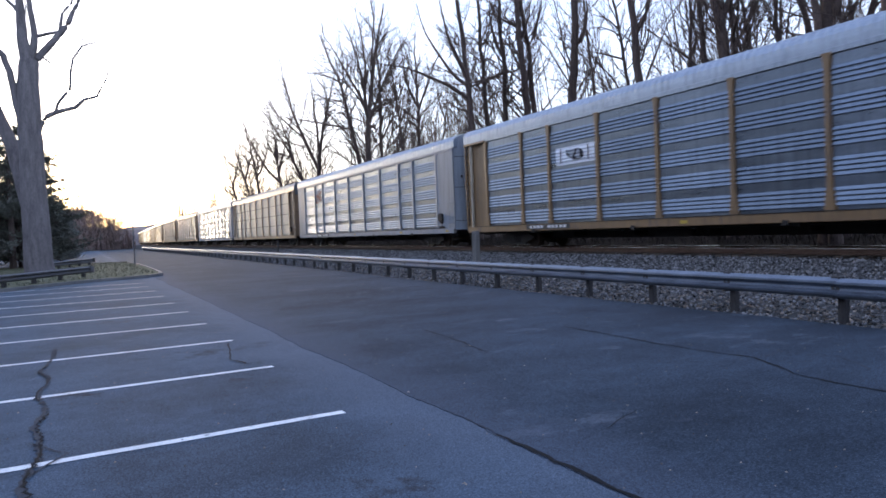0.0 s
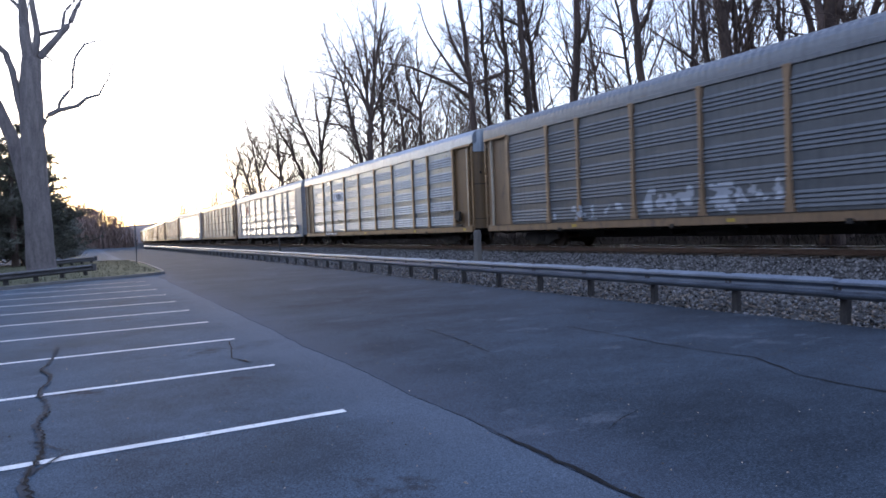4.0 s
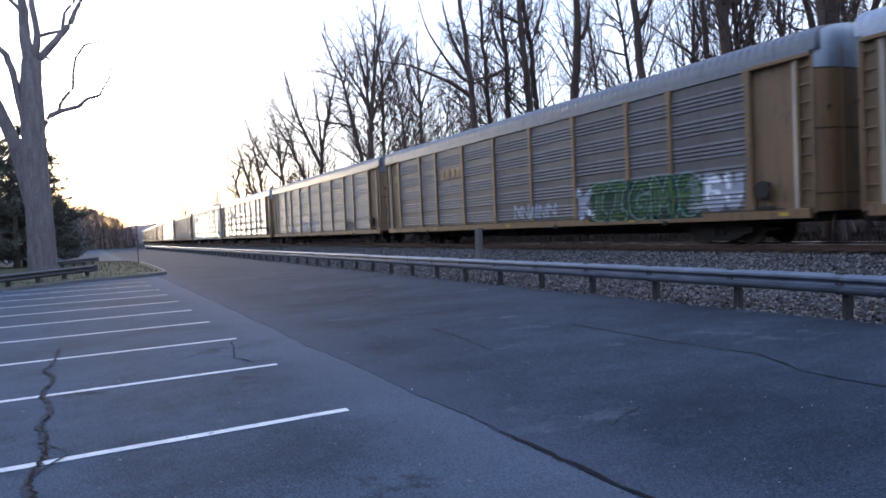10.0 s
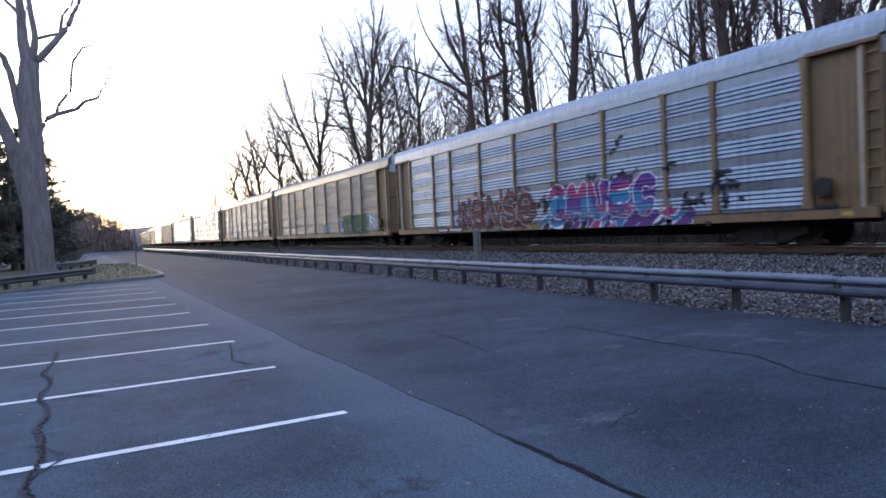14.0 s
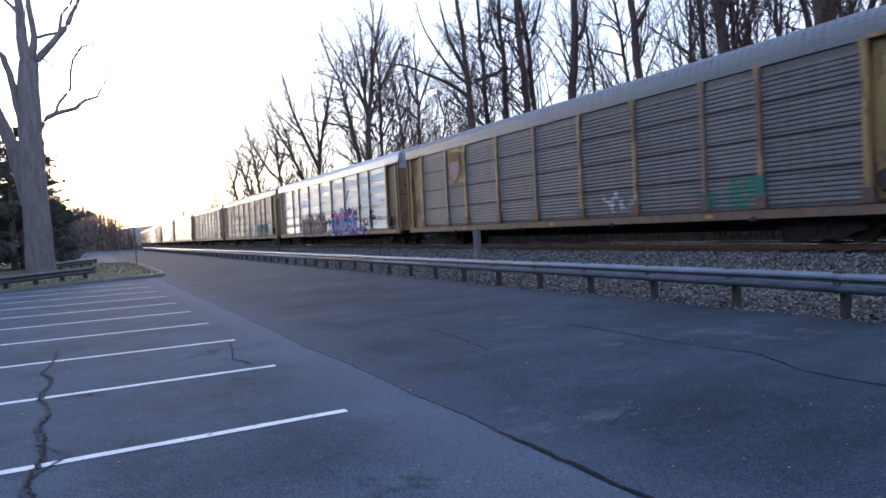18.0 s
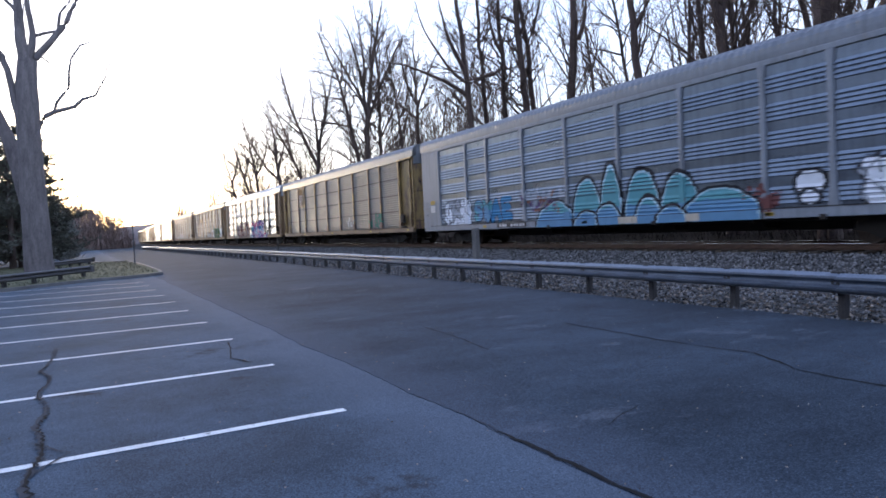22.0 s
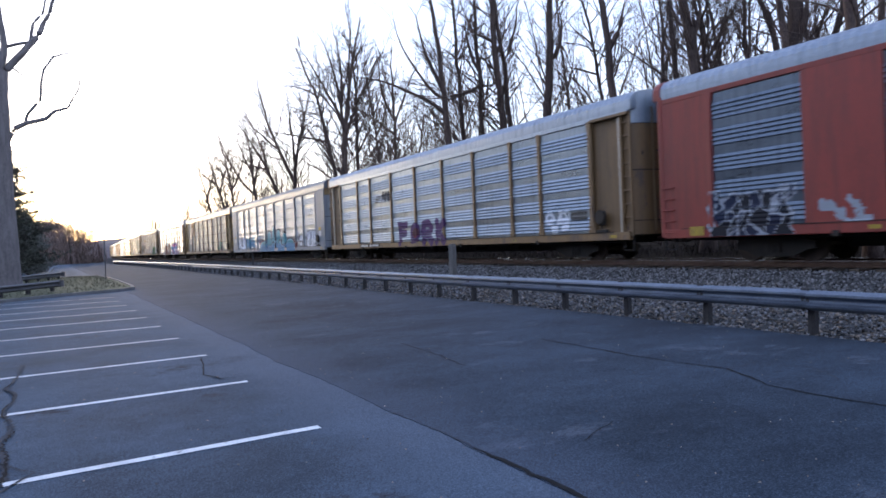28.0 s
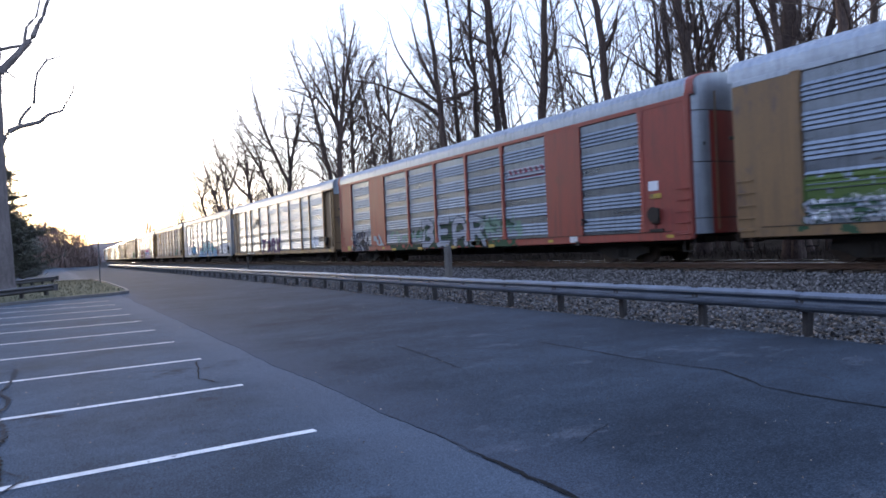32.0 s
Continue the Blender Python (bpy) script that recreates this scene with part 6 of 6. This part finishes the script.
def short_rail(x, y, turn, n, label):
    """A stretch of guard rail whose free end is at x, y; it runs along local +y."""
    g = thing("guard_rail", None, None, label, "guard rail", at=pose(x, y, -0.06, 0, 0, turn))
    beam = w_beam(1.95, M["zinc_dull"])
    post = cached("short_post", lambda: mesh_of(one_box(-0.07, 0.07, -0.08, 0.08, -0.15, 0.66, bevel=0.012), M["post_wood"]))
    for k in range(n):
        part("beam", beam, None, g, at=pose(0, -0.45 + 1.9 * k, 0.36))
        part("post", post, None, g, at=pose(0.09, 1.9 * k, 0))
    bm = bmesh.new()
    bmesh.ops.create_cone(bm, cap_ends=True, segments=12, radius1=0.15, radius2=0.15, depth=0.33, matrix=pose(-0.03, -0.5, 0.515))
    part("end_cap", bm, M["zinc_dull"], g, "rounded steel end cap")
    return g


short_rail(0.0, 36.3, 151, 7, "weathered steel guard rail with a rounded end on the grass")
short_rail(0.4, 57.0, 161, 4, "weathered steel guard rail beyond the grass island")
short_rail(-0.9, 130, 75, 3, "pale far guard rail across the lot")
sign = thing("sign_post", None, None, "thin steel sign post with its sign edge-on", "sign post", at=pose(3.05, 50.6, 0.08))
part("pole", one_box(-0.03, 0.03, -0.03, 0.03, -0.1, 2.95, bevel=0.005), M["sign_green"], sign)
part("sign_plate", one_box(-0.04, -0.03, -0.22, 0.22, 2.3, 2.9, bevel=0.002), M["sign_green"], sign)

# ---- posts beside the track ----
stub = thing("marker_post", None, None, "short weathered timber marker post on the ballast bank", "post", at=pose(12.6, 20.9, ground_z(12.6, 20.9) - 0.1, 1.0, -1.0, 12))
part("shaft", one_box(-0.11, 0.11, -0.11, 0.11, -0.2, 1.42, bevel=0.025), M["post_pale"], stub)
part("cap", one_box(-0.10, 0.10, -0.10, 0.10, 1.42, 1.46, bevel=0.015), M["post_pale"], stub)
thing("thin_post", one_box(-0.05, 0.05, -0.05, 0.05, -0.3, 1.15, bevel=0.01), M["post_wood"], "thin dark post beside the track", "post", at=pose(12.9, 50.3, ground_z(12.9, 50.3)))


# ---- stones, leaves and litter ----
def scatter(name, n, area, size, mat, label, seed, flat=1.0, density=None):
    r = np.random.RandomState(seed)
    x = r.uniform(area[0], area[1], n)
    y = area[2] + (area[3] - area[2]) * r.uniform(0, 1, n) ** 1.35
    s = r.uniform(size[0], size[1], n)
    o = np.clip((x - RAIL_X + 8.25) / 6.35, 0, 1)
    z = -0.05 + 0.55 * o ** 0.9
    base = np.array([(1, 0, 0), (-1, 0, 0), (0, 1, 0), (0, -1, 0), (0, 0, 1), (0, 0, -1)], float)
    faces = np.array([(0, 2, 4), (2, 1, 4), (1, 3, 4), (3, 0, 4), (2, 0, 5), (1, 2, 5), (3, 1, 5), (0, 3, 5)])
    v = base[None] * r.uniform(0.55, 1.15, (n, 6, 1)) + r.uniform(-0.25, 0.25, (n, 6, 3))
    a = r.uniform(0, 6.28, n)
    b = r.uniform(-0.7, 0.7, n)
    ca, sa, cb, sb = np.cos(a)[:, None], np.sin(a)[:, None], np.cos(b)[:, None], np.sin(b)[:, None]
    v[:, :, 2] *= flat
    vx, vz = v[:, :, 0] * cb - v[:, :, 2] * sb, v[:, :, 0] * sb + v[:, :, 2] * cb
    v[:, :, 0], v[:, :, 1], v[:, :, 2] = vx * ca - v[:, :, 1] * sa, vx * sa + v[:, :, 1] * ca, vz
    v *= s[:, None, None]
    v[:, :, 0] += x[:, None]
    v[:, :, 1] += y[:, None]
    v[:, :, 2] += (z + s * 0.25 * flat)[:, None]
    f = (faces[None] + 6 * np.arange(n)[:, None, None]).reshape(-1, 3)
    me = bpy.data.meshes.new("mesh")
    me.vertices.add(6 * n)
    me.vertices.foreach_set("co", v.reshape(-1))
    me.loops.add(24 * n)
    me.loops.foreach_set("vertex_index", f.reshape(-1).astype(np.int32))
    me.polygons.add(8 * n)
    me.polygons.foreach_set("loop_start", np.arange(0, 24 * n, 3, dtype=np.int32))
    me.materials.append(mat)
    me.update(calc_edges=True)
    return thing(name, me, None, label, name.replace("_", " "), kind="stuff")


scatter("ballast_stone", 45000, (10.0, 16.95, 0.5, 60), (0.016, 0.048), M["stone"], "loose grey crushed stone of the track bank", 1)
scatter("track_stone", 9000, (17.0, 20.2, 4.0, 60), (0.02, 0.05), M["stone"], "grey crushed stone between the ties", 2)
scatter("dry_leaf", 9000, (9.9, 12.6, 0.5, 40), (0.03, 0.075), M["leaf_litter"], "dry brown leaves blown under the guard rail", 3, 0.18)


def pavement_bits():
    r = np.random.RandomState(8)
    V, F = [], []
    for k in range(1300):
        x, y = r.uniform(-4, 9.7), 1.5 + 26 * r.uniform(0, 1) ** 1.5
        s, a = r.uniform(0.003, 0.010), r.uniform(0, 6.28)
        b = len(V)
        for q in range(4):
            V.append((x + s * math.cos(a + 1.57 * q) * (1.6 if q % 2 else 0.8), y + s * math.sin(a + 1.57 * q), 0.012 + r.uniform(0, 0.006)))
        V.append((x, y, 0.022))
        F += [(b + q, b + (q + 1) % 4, b + 4) for q in range(4)]
    thing("pavement_litter", raw_mesh(V, F, M["leaf_litter"]), None, "tiny pale leaf bits and grit on the asphalt", "litter", kind="stuff")


pavement_bits()

# ---- far hills ----
v, f = [], []
for k in range(181):
    x = -900 + 10 * k
    hgt = 11 + 6 * noise.noise((x * 0.006, 0, 0)) + 3 * noise.noise((x * 0.03, 2, 0)) + 1.5 * noise.noise((x * 0.11, 2, 4)) + random.Random(k).uniform(-0.6, 0.6)
    y = 520 + 60 * noise.noise((x * 0.004, 5, 0))
    v += [(x, y - 90, -0.5), (x, y - 40, hgt * 0.65), (x, y, hgt), (x, y + 200, 0)]
f = [(4 * i + j, 4 * i + j + 1, 4 * i + j + 5, 4 * i + j + 4) for i in range(180) for j in range(3)]
thing("backdrop", raw_mesh(v, f, M["hill"], True), None, "low brown wooded hills in the distance", "hills", kind="structure")


# ---- ragged edges of the far woods ----
def woods_edge(points, seed, label, mat, rows=4, gap=3.5, step=0.8, blade=(0.16, 1.6), fill=10, rise=0.75):
    """A deep soft bank of leafless twigs along a line of (x, y, height): many thin upright sprays, several rows deep."""
    r = random.Random(seed)
    v, f = [], []
    for row in range(rows):
        for (x0, y0, h0), (x1, y1, h1) in zip(points, points[1:]):
            L = math.hypot(x1 - x0, y1 - y0)
            n = max(2, int(L / step))
            for i in range(n):
                t = (i + r.random()) / n
                x = x0 + (x1 - x0) * t - (y1 - y0) / L * gap * (row + 0.5 * r.random())
                y = y0 + (y1 - y0) * t + (x1 - x0) / L * gap * (row + 0.5 * r.random())
                h = (h0 + (h1 - h0) * t) * (0.92 + 0.22 * noise.noise((x * 0.13, y * 0.13, seed)) + 0.12 * noise.noise((x * 0.5, y * 0.5, seed))) * (0.86 + 0.05 * row)
                z = ground_z(x, y) - 0.2
                for k in range(fill):
                    u = (k + r.random()) / fill
                    a = r.uniform(0, 6.283)
                    lean = r.gauss(0, 0.35)
                    w = blade[0] * r.uniform(0.5, 1.2) * (1.5 - 0.9 * u)
                    ln = blade[1] * r.uniform(0.5, 1.2) * (1.3 - 0.6 * u)
                    px, py, pz = x + r.gauss(0, step * 0.7), y + r.gauss(0, step * 0.7), z + max(0.0, h * u ** rise - ln * 0.6)
                    b = len(v)
                    v += [(px - w * math.cos(a), py - w * math.sin(a), pz), (px + w * math.cos(a), py + w * math.sin(a), pz), (px + ln * lean, py + ln * r.gauss(0, 0.3), pz + ln)]
                    f.append((b, b + 1, b + 2))
    thing("far_brush", raw_mesh(v, f, M[mat]), None, label, "woods", kind="stuff")


woods_edge([(-60, 176, 15), (-20, 192, 15.5), (-3, 198, 14), (4, 201, 15), (9.5, 206, 12), (12.5, 210, 4.5)], 3, "dense brown leafless thicket at the far end of the lot", "far_wood", fill=70, blade=(0.13, 2.0), step=0.7)
woods_edge([(-40, 96, 6), (-16, 110, 6.5), (-9, 150, 7), (-14, 185, 8)], 5, "dense brown leafless thicket beside the lot", "far_wood", fill=46, blade=(0.10, 1.5))
woods_edge([(*on_line(s, 13.0)[:2], h) for s, h in ((640, 16), (560, 16), (480, 15), (400, 14), (330, 12.5), (290, 12), (250, 11), (210, 10), (175, 8), (150, 5.5))], 4, "dense brown leafless thicket beside the bend", "far_wood", fill=34, step=1.0, blade=(0.10, 2.4), rise=0.6)
# brush coloured near black, to stand in for the shade under the cars
woods_edge([(23.4, 95, 0.5), (23.0, 60, 0.45), (23.2, 30, 0.4), (22.8, -5, 0.4)], 9, "low leafless brush behind the track, darkened for the shade under the cars", "brush", rows=3, gap=0.9, step=0.3, blade=(0.03, 0.5), fill=10)

# unseen woods added to close the lot behind the camera and cut low sky light
v, f = [], []
rw = random.Random(17)
ring = [(-46 + 3 * math.sin(k * 0.9), 95 - 4.0 * k) for k in range(40)] + [(-42 + 4.0 * k, -62 + 3 * math.sin(k * 0.8)) for k in range(1, 22)]
for x, y in ring:
    hgt = rw.uniform(17, 23)
    for q, (dx, z) in enumerate(((0, -0.1), (0.8, hgt * 0.3), (0.2, hgt * 0.7), (-1.0, hgt), (-8, hgt * 0.5), (-9, -0.1))):
        v.append((x + dx * (1 if y > -58 else 0) + rw.uniform(-0.4, 0.4), y + dx * (0 if y > -58 else 1) + rw.uniform(-0.4, 0.4), z))
f = [(6 * i + j, 6 * i + j + 1, 6 * i + j + 7, 6 * i + j + 6) for i in range(len(ring) - 1) for j in range(5)]
thing("backdrop", raw_mesh(v, f, M["hill"]), None, "unseen dark woods edge added behind the lot to cut low sky light", "woods", kind="structure")


# ---- what moves ----
PITCH = 28.6
RUN = ((0, 27.64), (6, 68.05), (9, 88.14), (13, 114.92), (19, 155.46), (23, 181.84), (28, 214.40), (32, 240.39))


def run_at(t):
    """How far the leading end of the reference car has come: a smooth curve through the known times."""
    n = len(RUN)
    i = max(0, min(n - 2, sum(1 for a, _ in RUN if a <= t) - 1))

    def slope(j):
        p, q = RUN[max(0, j - 1)], RUN[min(n - 1, j + 1)]
        return (q[1] - p[1]) / (q[0] - p[0])
    (t0, s0), (t1, s1) = RUN[i], RUN[i + 1]
    d = t1 - t0
    u = (t - t0) / d
    return (2 * u ** 3 - 3 * u ** 2 + 1) * s0 + (u ** 3 - 2 * u ** 2 + u) * d * slope(i) + (3 * u ** 2 - 2 * u ** 3) * s1 + (u ** 3 - u ** 2) * d * slope(i + 1)


def motions():
    times = [0.5 * k for k in range(65)]
    for k, (car, sets) in TRAIN.items():
        rows = []
        for t in times:
            s = run_at(t) - PITCH * k - HALF - (0.22 if k == 8 else 0.0)
            (x0, y0, a0), (x1, y1, a1) = on_line(s - 10.3), on_line(s + 10.3)
            a = math.atan2(x1 - x0, y1 - y0)
            rows.append((t, pose((x0 + x1) / 2, (y0 + y1) / 2, RAIL_Z, 0, 0, -math.degrees(a))))
        walk(car, rows)
        if 0 <= k <= 8:
            # the wheels of the cars that pass close by roll without slipping
            for ws in sets:
                y = ws.location.y
                walk(ws, [(q / 15, pose(0, y, 0.42) @ Matrix.Rotation(-(run_at(q / 15) - run_at(0)) / 0.42, 4, "X")) for q in range(481)])


motions()
